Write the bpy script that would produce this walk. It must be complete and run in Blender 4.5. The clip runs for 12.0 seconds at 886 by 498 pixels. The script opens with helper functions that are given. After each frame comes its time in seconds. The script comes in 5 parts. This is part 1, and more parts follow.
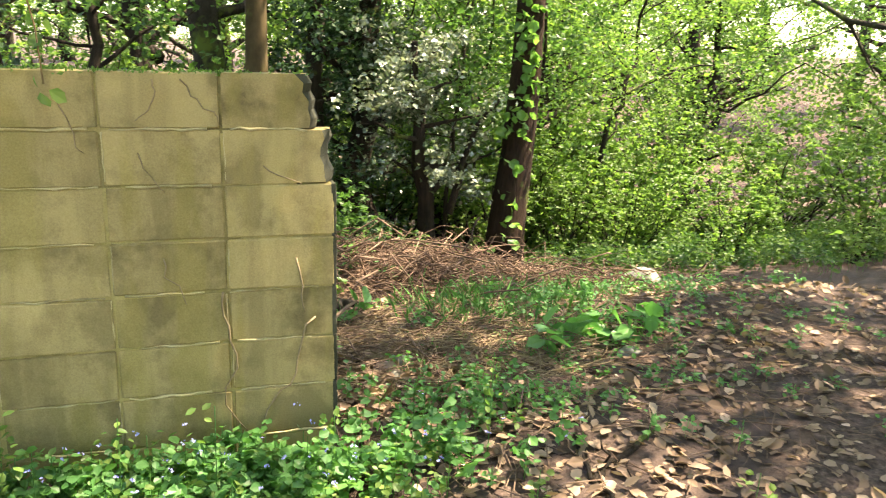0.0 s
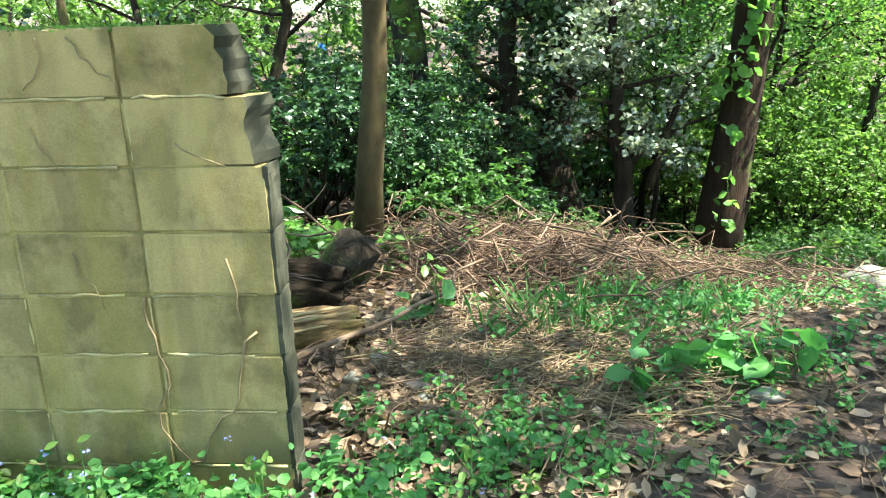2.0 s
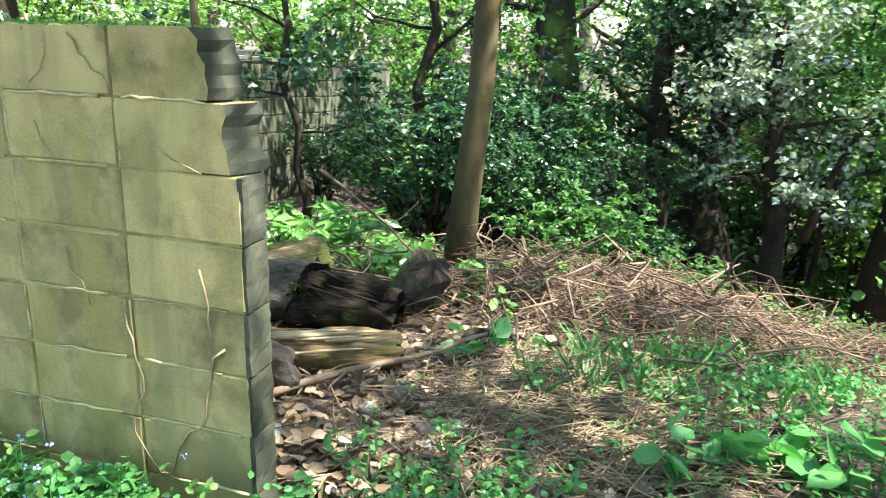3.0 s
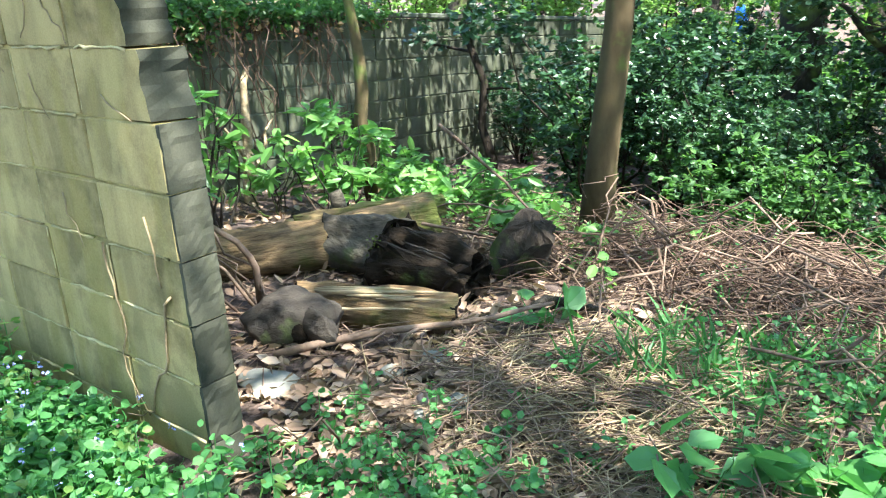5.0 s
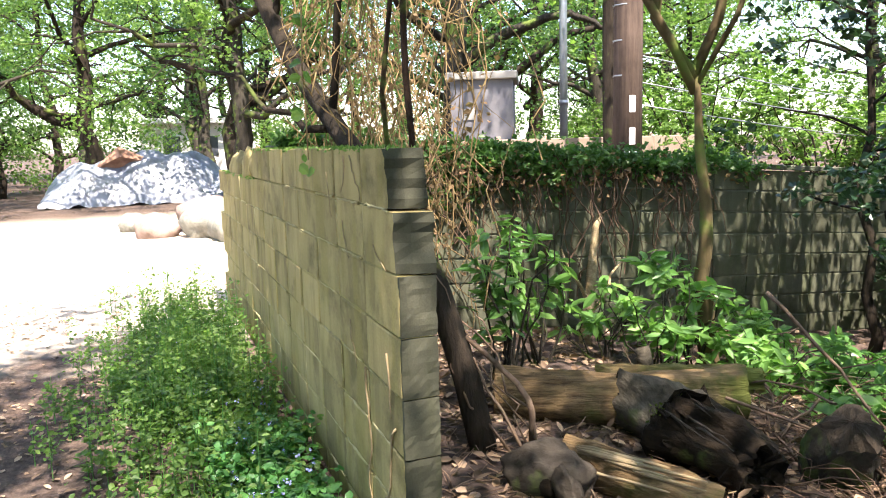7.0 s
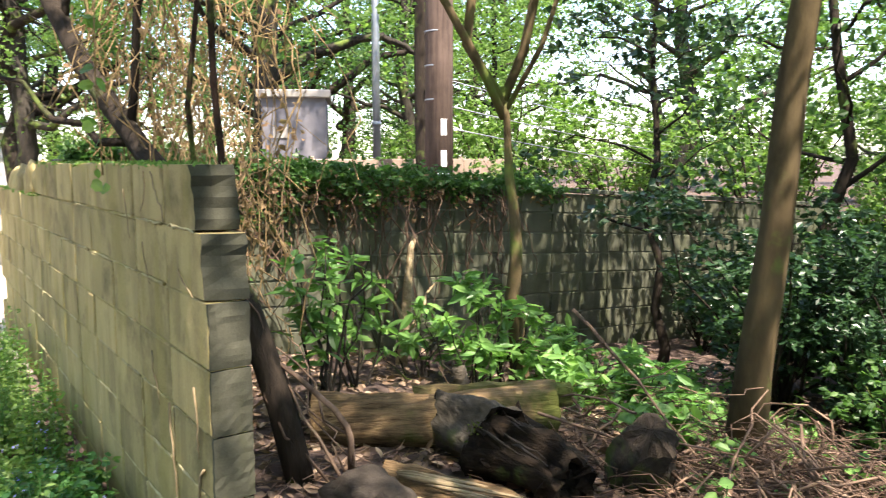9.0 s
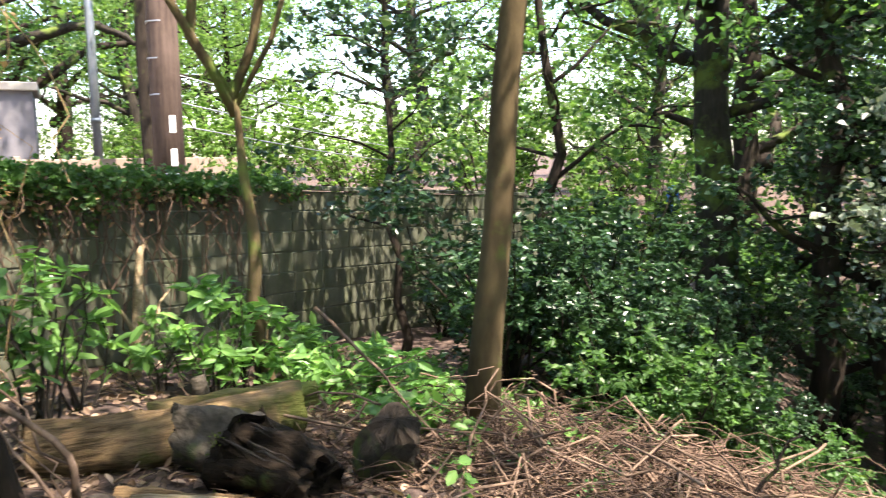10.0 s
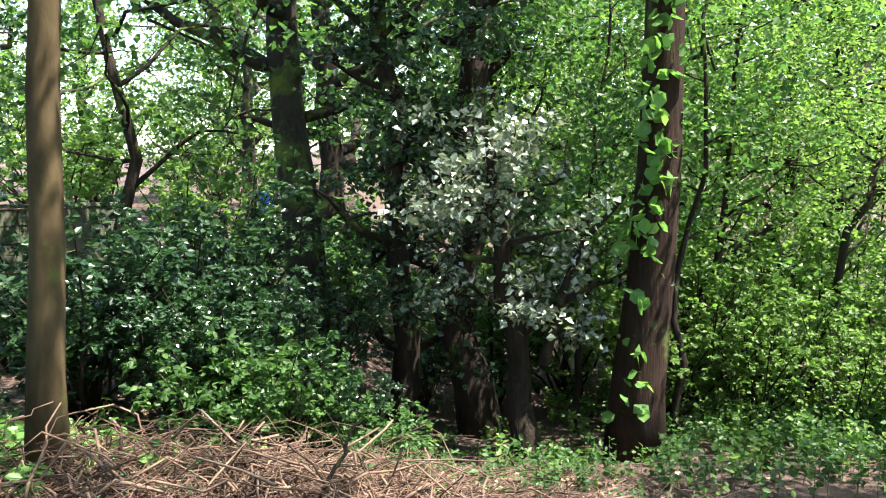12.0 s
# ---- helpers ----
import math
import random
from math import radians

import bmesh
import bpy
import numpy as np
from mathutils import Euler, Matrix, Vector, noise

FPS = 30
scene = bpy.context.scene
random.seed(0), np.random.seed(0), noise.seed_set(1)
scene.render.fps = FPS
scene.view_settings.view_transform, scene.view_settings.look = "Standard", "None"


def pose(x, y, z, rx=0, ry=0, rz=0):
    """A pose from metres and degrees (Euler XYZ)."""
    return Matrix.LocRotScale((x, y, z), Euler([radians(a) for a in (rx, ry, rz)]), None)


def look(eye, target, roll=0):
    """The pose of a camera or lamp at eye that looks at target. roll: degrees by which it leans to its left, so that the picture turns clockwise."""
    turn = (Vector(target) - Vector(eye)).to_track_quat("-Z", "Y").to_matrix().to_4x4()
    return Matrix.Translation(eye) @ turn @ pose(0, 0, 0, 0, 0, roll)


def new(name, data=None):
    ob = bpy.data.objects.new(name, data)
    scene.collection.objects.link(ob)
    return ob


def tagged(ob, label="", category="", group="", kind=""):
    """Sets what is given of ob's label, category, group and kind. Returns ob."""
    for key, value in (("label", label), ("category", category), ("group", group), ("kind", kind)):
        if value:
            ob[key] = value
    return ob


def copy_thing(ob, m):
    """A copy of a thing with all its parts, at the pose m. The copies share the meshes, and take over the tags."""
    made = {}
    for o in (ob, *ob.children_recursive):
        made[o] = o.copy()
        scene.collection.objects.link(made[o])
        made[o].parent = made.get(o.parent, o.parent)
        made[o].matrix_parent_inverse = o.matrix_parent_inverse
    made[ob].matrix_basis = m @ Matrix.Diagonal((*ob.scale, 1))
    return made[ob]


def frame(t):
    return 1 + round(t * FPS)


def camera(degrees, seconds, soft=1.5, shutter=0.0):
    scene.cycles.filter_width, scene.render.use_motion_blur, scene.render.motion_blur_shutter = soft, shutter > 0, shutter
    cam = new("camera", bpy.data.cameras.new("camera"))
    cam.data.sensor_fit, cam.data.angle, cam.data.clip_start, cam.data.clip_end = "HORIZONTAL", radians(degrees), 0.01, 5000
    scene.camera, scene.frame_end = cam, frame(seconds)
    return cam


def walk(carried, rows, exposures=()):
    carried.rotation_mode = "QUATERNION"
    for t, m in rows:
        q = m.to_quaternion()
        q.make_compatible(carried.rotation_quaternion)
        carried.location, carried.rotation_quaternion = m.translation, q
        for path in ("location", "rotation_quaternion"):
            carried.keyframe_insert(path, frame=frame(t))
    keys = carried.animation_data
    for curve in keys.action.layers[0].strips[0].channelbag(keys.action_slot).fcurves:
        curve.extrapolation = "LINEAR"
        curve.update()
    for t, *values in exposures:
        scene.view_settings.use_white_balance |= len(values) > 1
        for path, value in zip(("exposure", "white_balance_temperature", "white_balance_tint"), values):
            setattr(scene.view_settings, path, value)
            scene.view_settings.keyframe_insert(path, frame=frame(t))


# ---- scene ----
cam = camera(59.9, 12.0, 1.1, 0.2)
PATH = [
    (0, (-0.427, -2.833, 1.608), (0.132, -0.982, 1.096), 1.7),
    (0.5, (-0.208, -2.645, 1.591), (0.108, -0.74, 1.069), -0.3),
    (1, (0.085, -2.549, 1.474), (0.204, -0.612, 0.988), -3.1),
    (1.5, (0.388, -2.418, 1.494), (0.372, -0.492, 0.957), -2.7),
    (2, (0.649, -2.154, 1.523), (0.521, -0.251, 0.921), -1.7),
    (2.5, (0.886, -1.97, 1.485), (0.57, -0.083, 0.902), -1.9),
    (3, (1.14, -1.817, 1.511), (0.577, 0.02, 0.955), 1.4),
    (3.2, (1.209, -1.699, 1.48), (0.532, 0.089, 0.894), -1.1),
    (5, (1.89, -1.156, 1.406), (0.703, 0.322, 0.767), -3.0),
    (5.5, (1.985, -0.937, 1.43), (0.591, 0.352, 0.803), -2.2),
    (6, (2.026, -0.853, 1.496), (0.362, 0.147, 1.017), -1.8),
    (6.5, (2.229, -0.782, 1.51), (0.379, -0.076, 1.224), -1.5),
    (8.3, (2.237, -0.662, 1.507), (0.455, 0.217, 1.279), -1.8),
    (8.5, (2.198, -0.673, 1.509), (0.45, 0.271, 1.277), -1.1),
    (9, (2.149, -0.699, 1.506), (0.527, 0.448, 1.275), -0.2),
    (9.5, (2.151, -0.69, 1.506), (0.727, 0.694, 1.265), -0.6),
    (10, (2.165, -0.65, 1.504), (1.001, 0.958, 1.26), -0.9),
    (10.5, (2.228, -0.609, 1.509), (1.398, 1.193, 1.259), -1.0),
    (11, (2.32, -0.586, 1.536), (1.802, 1.327, 1.266), -1.4),
    (11.5, (2.358, -0.572, 1.532), (2.038, 1.383, 1.262), -1.6),
    (12, (2.363, -0.567, 1.53), (2.114, 1.4, 1.266), -1.9),
]
walk(cam, [(t, look(eye, target, roll)) for t, eye, target, roll in PATH], [(0, 2.75, 8000, 16), (1.2, 2.8, 7700, 16), (2, 2.85, 6300, 2), (2.6, 2.92, 6100, 2), (3.2, 2.95, 6000, 4), (5.5, 2.97, 5700, 10), (6.5, 2.5, 6500, 17), (8.5, 2.22, 6700, 18), (10.5, 2.52, 6700, 20), (12, 2.42, 6300, 16)])

# ---- light ----
world = bpy.data.worlds.new("sky")
scene.world = world
world.use_nodes = True
wn = world.node_tree
bg = wn.nodes["Background"]
sky = wn.nodes.new("ShaderNodeTexSky")
sky.sky_type, sky.sun_disc = "NISHITA", False
SUN_ELEV, SUN_AZ = 64.0, 92.0          # degrees; azimuth from +y towards +x
sky.sun_elevation, sky.sun_rotation = radians(SUN_ELEV), radians(SUN_AZ)
wn.links.new(sky.outputs[0], bg.inputs[0])
bg.inputs[1].default_value = 0.15
sun = new("sun", bpy.data.lights.new("sun", "SUN"))
sun.data.energy, sun.data.angle, sun.data.color = 5.0, radians(0.6), (1.0, 0.93, 0.8)
sd = Vector((math.sin(radians(SUN_AZ)) * math.cos(radians(SUN_ELEV)), math.cos(radians(SUN_AZ)) * math.cos(radians(SUN_ELEV)), math.sin(radians(SUN_ELEV))))
sun.matrix_world = look(sd * 40, (0, 0, 0))

# ---- materials ----


def nodes(name, rough=0.8, spec=0.3):
    m = bpy.data.materials.new(name)
    m.use_nodes = True
    b = m.node_tree.nodes["Principled BSDF"]
    b.inputs["Roughness"].default_value = rough
    b.inputs["Specular IOR Level"].default_value = spec
    return m, m.node_tree, b


def coords(nt, what="Object"):
    return nt.nodes.new("ShaderNodeTexCoord").outputs[what]


def noise_tex(nt, vec, scale, detail=6.0, rough=0.6, stretch=None):
    if stretch:
        mp = nt.nodes.new("ShaderNodeMapping")
        mp.inputs["Scale"].default_value = stretch
        nt.links.new(vec, mp.inputs["Vector"])
        vec = mp.outputs[0]
    n = nt.nodes.new("ShaderNodeTexNoise")
    n.inputs["Scale"].default_value, n.inputs["Detail"].default_value, n.inputs["Roughness"].default_value = scale, detail, rough
    nt.links.new(vec, n.inputs["Vector"])
    return n.outputs["Fac"]


def ramp(nt, fac, *stops):
    r = nt.nodes.new("ShaderNodeValToRGB")
    while len(r.color_ramp.elements) < len(stops):
        r.color_ramp.elements.new(0.5)
    for e, (p, c) in zip(r.color_ramp.elements, stops):
        e.position, e.color = p, (*c, 1)
    nt.links.new(fac, r.inputs[0])
    return r.outputs[0]


def mixc(nt, fac, a, b, mode="MIX"):
    n = nt.nodes.new("ShaderNodeMix")
    n.data_type, n.blend_type = "RGBA", mode
    for v, i in ((fac, 0), (a, 6), (b, 7)):
        if isinstance(v, (int, float)):
            n.inputs[i].default_value = v
        elif isinstance(v, tuple):
            n.inputs[i].default_value = (*v, 1)
        else:
            nt.links.new(v, n.inputs[i])
    return n.outputs[2]


def bump(nt, b, h, strength=0.5, dist=0.02):
    n = nt.nodes.new("ShaderNodeBump")
    n.inputs["Strength"].default_value, n.inputs["Distance"].default_value = strength, dist
    nt.links.new(h, n.inputs["Height"])
    nt.links.new(n.outputs[0], b.inputs["Normal"])


def obj_random(nt):
    return nt.nodes.new("ShaderNodeObjectInfo").outputs["Random"]


def island_random(nt):
    return nt.nodes.new("ShaderNodeNewGeometry").outputs["Random Per Island"]


def world_pos(nt):
    return nt.nodes.new("ShaderNodeNewGeometry").outputs["Position"]


def math_node(nt, op, a, b=0.0, clamp=False):
    n = nt.nodes.new("ShaderNodeMath")
    n.operation, n.use_clamp = op, clamp
    for v, i in ((a, 0), (b, 1)):
        if isinstance(v, (int, float)):
            n.inputs[i].default_value = v
        else:
            nt.links.new(v, n.inputs[i])
    return n.outputs[0]


def leaf_mat(name, dark, mid, light, trans=0.45, rough=0.45, spec=0.4):
    """Leaf blade: glossy front, light shining through, colour varied leaf by leaf."""
    m, nt, b = nodes(name, rough, spec)
    c = ramp(nt, island_random(nt), (0.0, dark), (0.55, mid), (1.0, light))
    c = mixc(nt, 0.35, c, ramp(nt, noise_tex(nt, world_pos(nt), 1.3, 3), (0.3, dark), (0.7, light)))
    nt.links.new(c, b.inputs["Base Color"])
    t = nt.nodes.new("ShaderNodeBsdfTranslucent")
    nt.links.new(mixc(nt, 1.0, c, (1.3, 1.45, 0.85), "MULTIPLY"), t.inputs["Color"])
    mx = nt.nodes.new("ShaderNodeMixShader")
    mx.inputs[0].default_value = trans
    nt.links.new(b.outputs[0], mx.inputs[1])
    nt.links.new(t.outputs[0], mx.inputs[2])
    nt.links.new(mx.outputs[0], nt.nodes["Material Output"].inputs["Surface"])
    return m


def bark_mat(name, dark, light, moss=0.0, stretch=(14, 14, 2.0), depth=0.6, mosscol=(0.10, 0.14, 0.03)):
    m, nt, b = nodes(name, 0.9, 0.15)
    p = coords(nt)
    n1 = noise_tex(nt, p, 1.6, 8, 0.7, stretch)
    n2 = noise_tex(nt, p, 3.0, 4)
    c = ramp(nt, n1, (0.38, dark), (0.64, light))
    c = mixc(nt, 0.5, c, ramp(nt, n2, (0.3, dark), (0.75, light)))
    if moss:
        f = ramp(nt, noise_tex(nt, p, 2.2, 5), (0.62 - moss * 0.3, (0, 0, 0)), (0.72 - moss * 0.25, (1, 1, 1)))
        c = mixc(nt, f, c, mosscol)
    nt.links.new(c, b.inputs["Base Color"])
    bump(nt, b, n1, depth, 0.03)
    return m


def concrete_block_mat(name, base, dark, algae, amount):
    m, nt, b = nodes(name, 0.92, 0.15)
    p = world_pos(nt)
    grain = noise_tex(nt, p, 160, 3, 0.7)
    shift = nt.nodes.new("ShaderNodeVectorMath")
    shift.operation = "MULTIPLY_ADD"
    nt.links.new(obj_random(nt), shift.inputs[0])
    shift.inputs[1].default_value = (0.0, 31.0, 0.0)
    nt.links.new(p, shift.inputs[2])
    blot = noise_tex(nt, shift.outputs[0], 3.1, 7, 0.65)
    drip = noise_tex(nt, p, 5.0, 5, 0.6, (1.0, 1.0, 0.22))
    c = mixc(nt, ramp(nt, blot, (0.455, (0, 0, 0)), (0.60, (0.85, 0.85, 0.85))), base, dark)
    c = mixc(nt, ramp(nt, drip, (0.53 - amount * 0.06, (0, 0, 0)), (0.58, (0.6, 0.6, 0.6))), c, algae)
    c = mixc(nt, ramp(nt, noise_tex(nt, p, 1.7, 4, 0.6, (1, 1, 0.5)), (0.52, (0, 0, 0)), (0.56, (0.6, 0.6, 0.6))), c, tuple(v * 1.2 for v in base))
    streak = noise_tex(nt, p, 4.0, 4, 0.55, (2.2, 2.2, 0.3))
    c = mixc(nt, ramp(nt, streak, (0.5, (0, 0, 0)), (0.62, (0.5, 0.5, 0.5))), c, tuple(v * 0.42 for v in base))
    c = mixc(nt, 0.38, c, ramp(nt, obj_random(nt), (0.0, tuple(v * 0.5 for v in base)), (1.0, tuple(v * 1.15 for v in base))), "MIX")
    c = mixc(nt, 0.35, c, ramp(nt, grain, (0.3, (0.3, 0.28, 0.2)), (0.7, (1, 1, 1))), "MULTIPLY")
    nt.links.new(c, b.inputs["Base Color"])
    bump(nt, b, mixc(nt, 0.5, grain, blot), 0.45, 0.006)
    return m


M_BLOCK = concrete_block_mat("block_concrete", (0.42, 0.335, 0.15), (0.07, 0.058, 0.028), (0.27, 0.23, 0.055), 0.7)
# Block concrete darkened so the end faces carry their shade in the colour.
M_BLOCK_END = concrete_block_mat("block_broken_shaded", (0.07, 0.07, 0.05), (0.022, 0.025, 0.017), (0.048, 0.054, 0.02), 0.7)
M_MORTAR = concrete_block_mat("mortar", (0.42, 0.35, 0.14), (0.07, 0.06, 0.03), (0.3, 0.27, 0.08), 0.2)
M_BEAD = concrete_block_mat("mortar_bead", (0.5, 0.43, 0.23), (0.2, 0.17, 0.085), (0.4, 0.34, 0.12), 0.3)
# Far wall's block colour lowered to hold the shade it stands in.
M_BACK = concrete_block_mat("back_block_shaded", (0.108, 0.113, 0.079), (0.03, 0.034, 0.023), (0.068, 0.083, 0.035), 0.6)
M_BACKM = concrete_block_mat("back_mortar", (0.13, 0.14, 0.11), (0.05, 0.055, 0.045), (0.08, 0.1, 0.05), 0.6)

L_DARK = leaf_mat("leaf_evergreen", (0.012, 0.034, 0.016), (0.026, 0.066, 0.026), (0.05, 0.105, 0.04), 0.35, 0.32, 0.5)
L_MID = leaf_mat("leaf_green", (0.028, 0.075, 0.022), (0.052, 0.125, 0.032), (0.10, 0.19, 0.05), 0.5)
L_LIGHT = leaf_mat("leaf_spring", (0.06, 0.125, 0.03), (0.105, 0.2, 0.045), (0.19, 0.29, 0.075), 0.55)
L_SHRUB = leaf_mat("leaf_shrub", (0.06, 0.15, 0.04), (0.11, 0.25, 0.06), (0.22, 0.38, 0.10), 0.45, 0.35)
L_WEED = leaf_mat("leaf_weed", (0.045, 0.14, 0.045), (0.075, 0.22, 0.06), (0.14, 0.32, 0.085), 0.45)
# The palest leaf tone paints white glints onto some glossy leaves.
L_GLINT = leaf_mat("leaf_glossy_glints", (0.03, 0.06, 0.025), (0.06, 0.1, 0.05), (0.4, 0.43, 0.35), 0.2, 0.2, 0.9)
L_LITTER = leaf_mat("leaf_litter", (0.05, 0.03, 0.02), (0.22, 0.135, 0.085), (0.5, 0.37, 0.26), 0.15, 0.75, 0.2)
L_BROWN = leaf_mat("leaf_withered", (0.09, 0.05, 0.03), (0.2, 0.12, 0.065), (0.34, 0.24, 0.14), 0.35, 0.7, 0.2)

B_SMOOTH = bark_mat("bark_smooth", (0.035, 0.024, 0.012), (0.12, 0.09, 0.043), 0.2, (4, 4, 1.4), 0.25)
B_FORK = bark_mat("bark_mottled", (0.045, 0.032, 0.016), (0.16, 0.12, 0.06), 0.35, (5, 5, 2.0), 0.3)
B_RED = bark_mat("bark_reddish", (0.012, 0.007, 0.005), (0.052, 0.031, 0.02), 0.1, (20, 20, 1.6), 0.9)
B_DARK = bark_mat("bark_dark", (0.01, 0.008, 0.006), (0.045, 0.034, 0.024), 0.15, (14, 14, 2.0), 0.8)
B_GREY = bark_mat("bark_grey", (0.016, 0.014, 0.011), (0.06, 0.052, 0.04), 0.3, (16, 16, 2.0), 0.8)
W_LOG = bark_mat("log_wood", (0.03, 0.017, 0.008), (0.36, 0.24, 0.12), 0.25, (2.2, 26, 26), 1.0, (0.075, 0.085, 0.02))
W_BARK = bark_mat("log_bark", (0.03, 0.024, 0.018), (0.17, 0.145, 0.105), 0.1, (5, 20, 20), 1.0)
# Rotten wood taken near black, with the shade inside hollows in its colour.
W_ROT_SHADE = bark_mat("rotten_wood_shade", (0.002, 0.0015, 0.001), (0.035, 0.024, 0.014), 0.08, (6, 14, 14), 1.0, (0.07, 0.10, 0.02))
W_SLAB = bark_mat("mossy_wood", (0.04, 0.027, 0.012), (0.28, 0.21, 0.10), 0.75, (2.2, 26, 26), 1.0, (0.13, 0.15, 0.035))
W_CHUNK = bark_mat("dark_bark", (0.018, 0.015, 0.012), (0.085, 0.07, 0.055), 0.05, (6, 10, 10), 0.8)
W_PALE = bark_mat("torn_pale_wood", (0.16, 0.115, 0.06), (0.46, 0.36, 0.22), 0.05, (2, 20, 20), 0.6)
L_MOSS = leaf_mat("moss_green", (0.03, 0.045, 0.01), (0.07, 0.095, 0.02), (0.13, 0.16, 0.035), 0.3, 0.8, 0.1)
W_STICK = bark_mat("dead_stick", (0.05, 0.032, 0.022), (0.27, 0.185, 0.13), 0.0, (6, 6, 6), 0.4)
W_TWIG = bark_mat("dead_twig", (0.035, 0.022, 0.015), (0.19, 0.125, 0.088), 0.0, (6, 6, 6), 0.3)
W_STRAW = bark_mat("straw_stem", (0.12, 0.088, 0.05), (0.36, 0.28, 0.165), 0.0, (8, 8, 8), 0.3)
W_VINE = bark_mat("dry_vine", (0.13, 0.085, 0.04), (0.36, 0.26, 0.13), 0.0, (8, 8, 8), 0.3)


def ground_mat():
    m, nt, b = nodes("soil", 0.95, 0.1)
    p = world_pos(nt)
    big, fine = noise_tex(nt, p, 0.9, 6), noise_tex(nt, p, 28, 6, 0.7)
    soil = ramp(nt, fine, (0.3, (0.028, 0.02, 0.016)), (0.55, (0.11, 0.078, 0.062)), (0.75, (0.24, 0.17, 0.135)))
    soil = mixc(nt, ramp(nt, big, (0.42, (0, 0, 0)), (0.62, (0.8, 0.8, 0.8))), soil, (0.07, 0.052, 0.045))
    sand = ramp(nt, noise_tex(nt, p, 9, 8, 0.7), (0.3, (0.36, 0.30, 0.24)), (0.7, (0.56, 0.49, 0.41)))
    s = nt.nodes.new("ShaderNodeSeparateXYZ")
    nt.links.new(p, s.inputs[0])
    wob = math_node(nt, "MULTIPLY", math_node(nt, "SUBTRACT", noise_tex(nt, p, 0.8, 5), 0.5), 3.0)
    lot = math_node(nt, "MULTIPLY", math_node(nt, "SUBTRACT", math_node(nt, "MULTIPLY", math_node(nt, "ADD", s.outputs[0], wob), -1.0), 3.6), 1.2, True)
    # Beyond about x = -18 the sand turns soil brown to stand for shade.
    near = math_node(nt, "MULTIPLY", math_node(nt, "ADD", s.outputs[0], 18.0), 0.3, True)
    lot = math_node(nt, "MULTIPLY", lot, near)
    side = math_node(nt, "MULTIPLY", math_node(nt, "SUBTRACT", 2.2, math_node(nt, "ADD", s.outputs[1], wob)), 1.0, True)
    nt.links.new(mixc(nt, math_node(nt, "MULTIPLY", lot, side), soil, sand), b.inputs["Base Color"])
    bump(nt, b, fine, 0.8, 0.03)
    return m


M_GROUND = ground_mat()


def plain_mat(name, a, c, scale=6.0, rough=0.8, spec=0.3, metal=0.0, b_strength=0.2):
    m, nt, b = nodes(name, rough, spec)
    n = noise_tex(nt, coords(nt), scale, 7, 0.65)
    nt.links.new(ramp(nt, n, (0.3, a), (0.7, c)), b.inputs["Base Color"])
    b.inputs["Metallic"].default_value = metal
    bump(nt, b, n, b_strength, 0.02)
    return m


M_STONE = plain_mat("field_stone", (0.10, 0.10, 0.085), (0.25, 0.24, 0.2), 7, 0.9, 0.2, 0, 0.5)
M_STONE2 = plain_mat("pink_stone", (0.17, 0.12, 0.1), (0.3, 0.22, 0.18), 7, 0.9, 0.2, 0, 0.5)
M_TARP = plain_mat("tarp", (0.10, 0.112, 0.14), (0.22, 0.245, 0.29), 2.5, 0.4, 0.5)
M_TIN = plain_mat("rusty_sheet", (0.16, 0.08, 0.05), (0.34, 0.2, 0.14), 5, 0.8)
M_SHED = plain_mat("shed_wall", (0.11, 0.106, 0.115), (0.18, 0.175, 0.185), 2.0, 0.9)
M_SHEDTOP = plain_mat("shed_roof", (0.25, 0.23, 0.2), (0.36, 0.34, 0.3), 4.0, 0.9)
M_HOUSE = plain_mat("house_wall", (0.55, 0.54, 0.52), (0.72, 0.71, 0.68), 1.0, 0.8)
M_GLASSDARK = plain_mat("dark_window", (0.05, 0.06, 0.08), (0.09, 0.1, 0.12), 2.0, 0.2, 0.5)
M_POLE = bark_mat("pole_wood", (0.05, 0.035, 0.028), (0.14, 0.10, 0.08), 0, (12, 12, 0.8), 0.5)
M_STEEL = plain_mat("grey_steel", (0.20, 0.22, 0.24), (0.3, 0.32, 0.34), 5, 0.45, 0.5, 0.7)
M_PLATE = plain_mat("white_plate", (0.7, 0.7, 0.68), (0.82, 0.82, 0.8), 5, 0.5)
M_FENCE = plain_mat("tan_panel", (0.22, 0.16, 0.12), (0.33, 0.25, 0.19), 2.5, 0.85)
M_BLUE = plain_mat("blue_sheet", (0.02, 0.12, 0.5), (0.05, 0.2, 0.65), 3, 0.5)

# ---- mesh makers ----
RNG = np.random.default_rng(7)


def mesh_np(name, V, F, smooth=False):
    V, F = np.asarray(V, np.float32), np.asarray(F, np.int32)
    me, k = bpy.data.meshes.new(name), F.shape[1]
    me.vertices.add(len(V))
    me.vertices.foreach_set("co", V.ravel())
    me.loops.add(F.size)
    me.loops.foreach_set("vertex_index", F.ravel())
    me.polygons.add(len(F))
    me.polygons.foreach_set("loop_start", np.arange(0, F.size, k, dtype=np.int32))
    me.polygons.foreach_set("loop_total", np.full(len(F), k, np.int32))
    me.polygons.foreach_set("use_smooth", np.full(len(F), smooth))
    me.update(calc_edges=True)
    return me


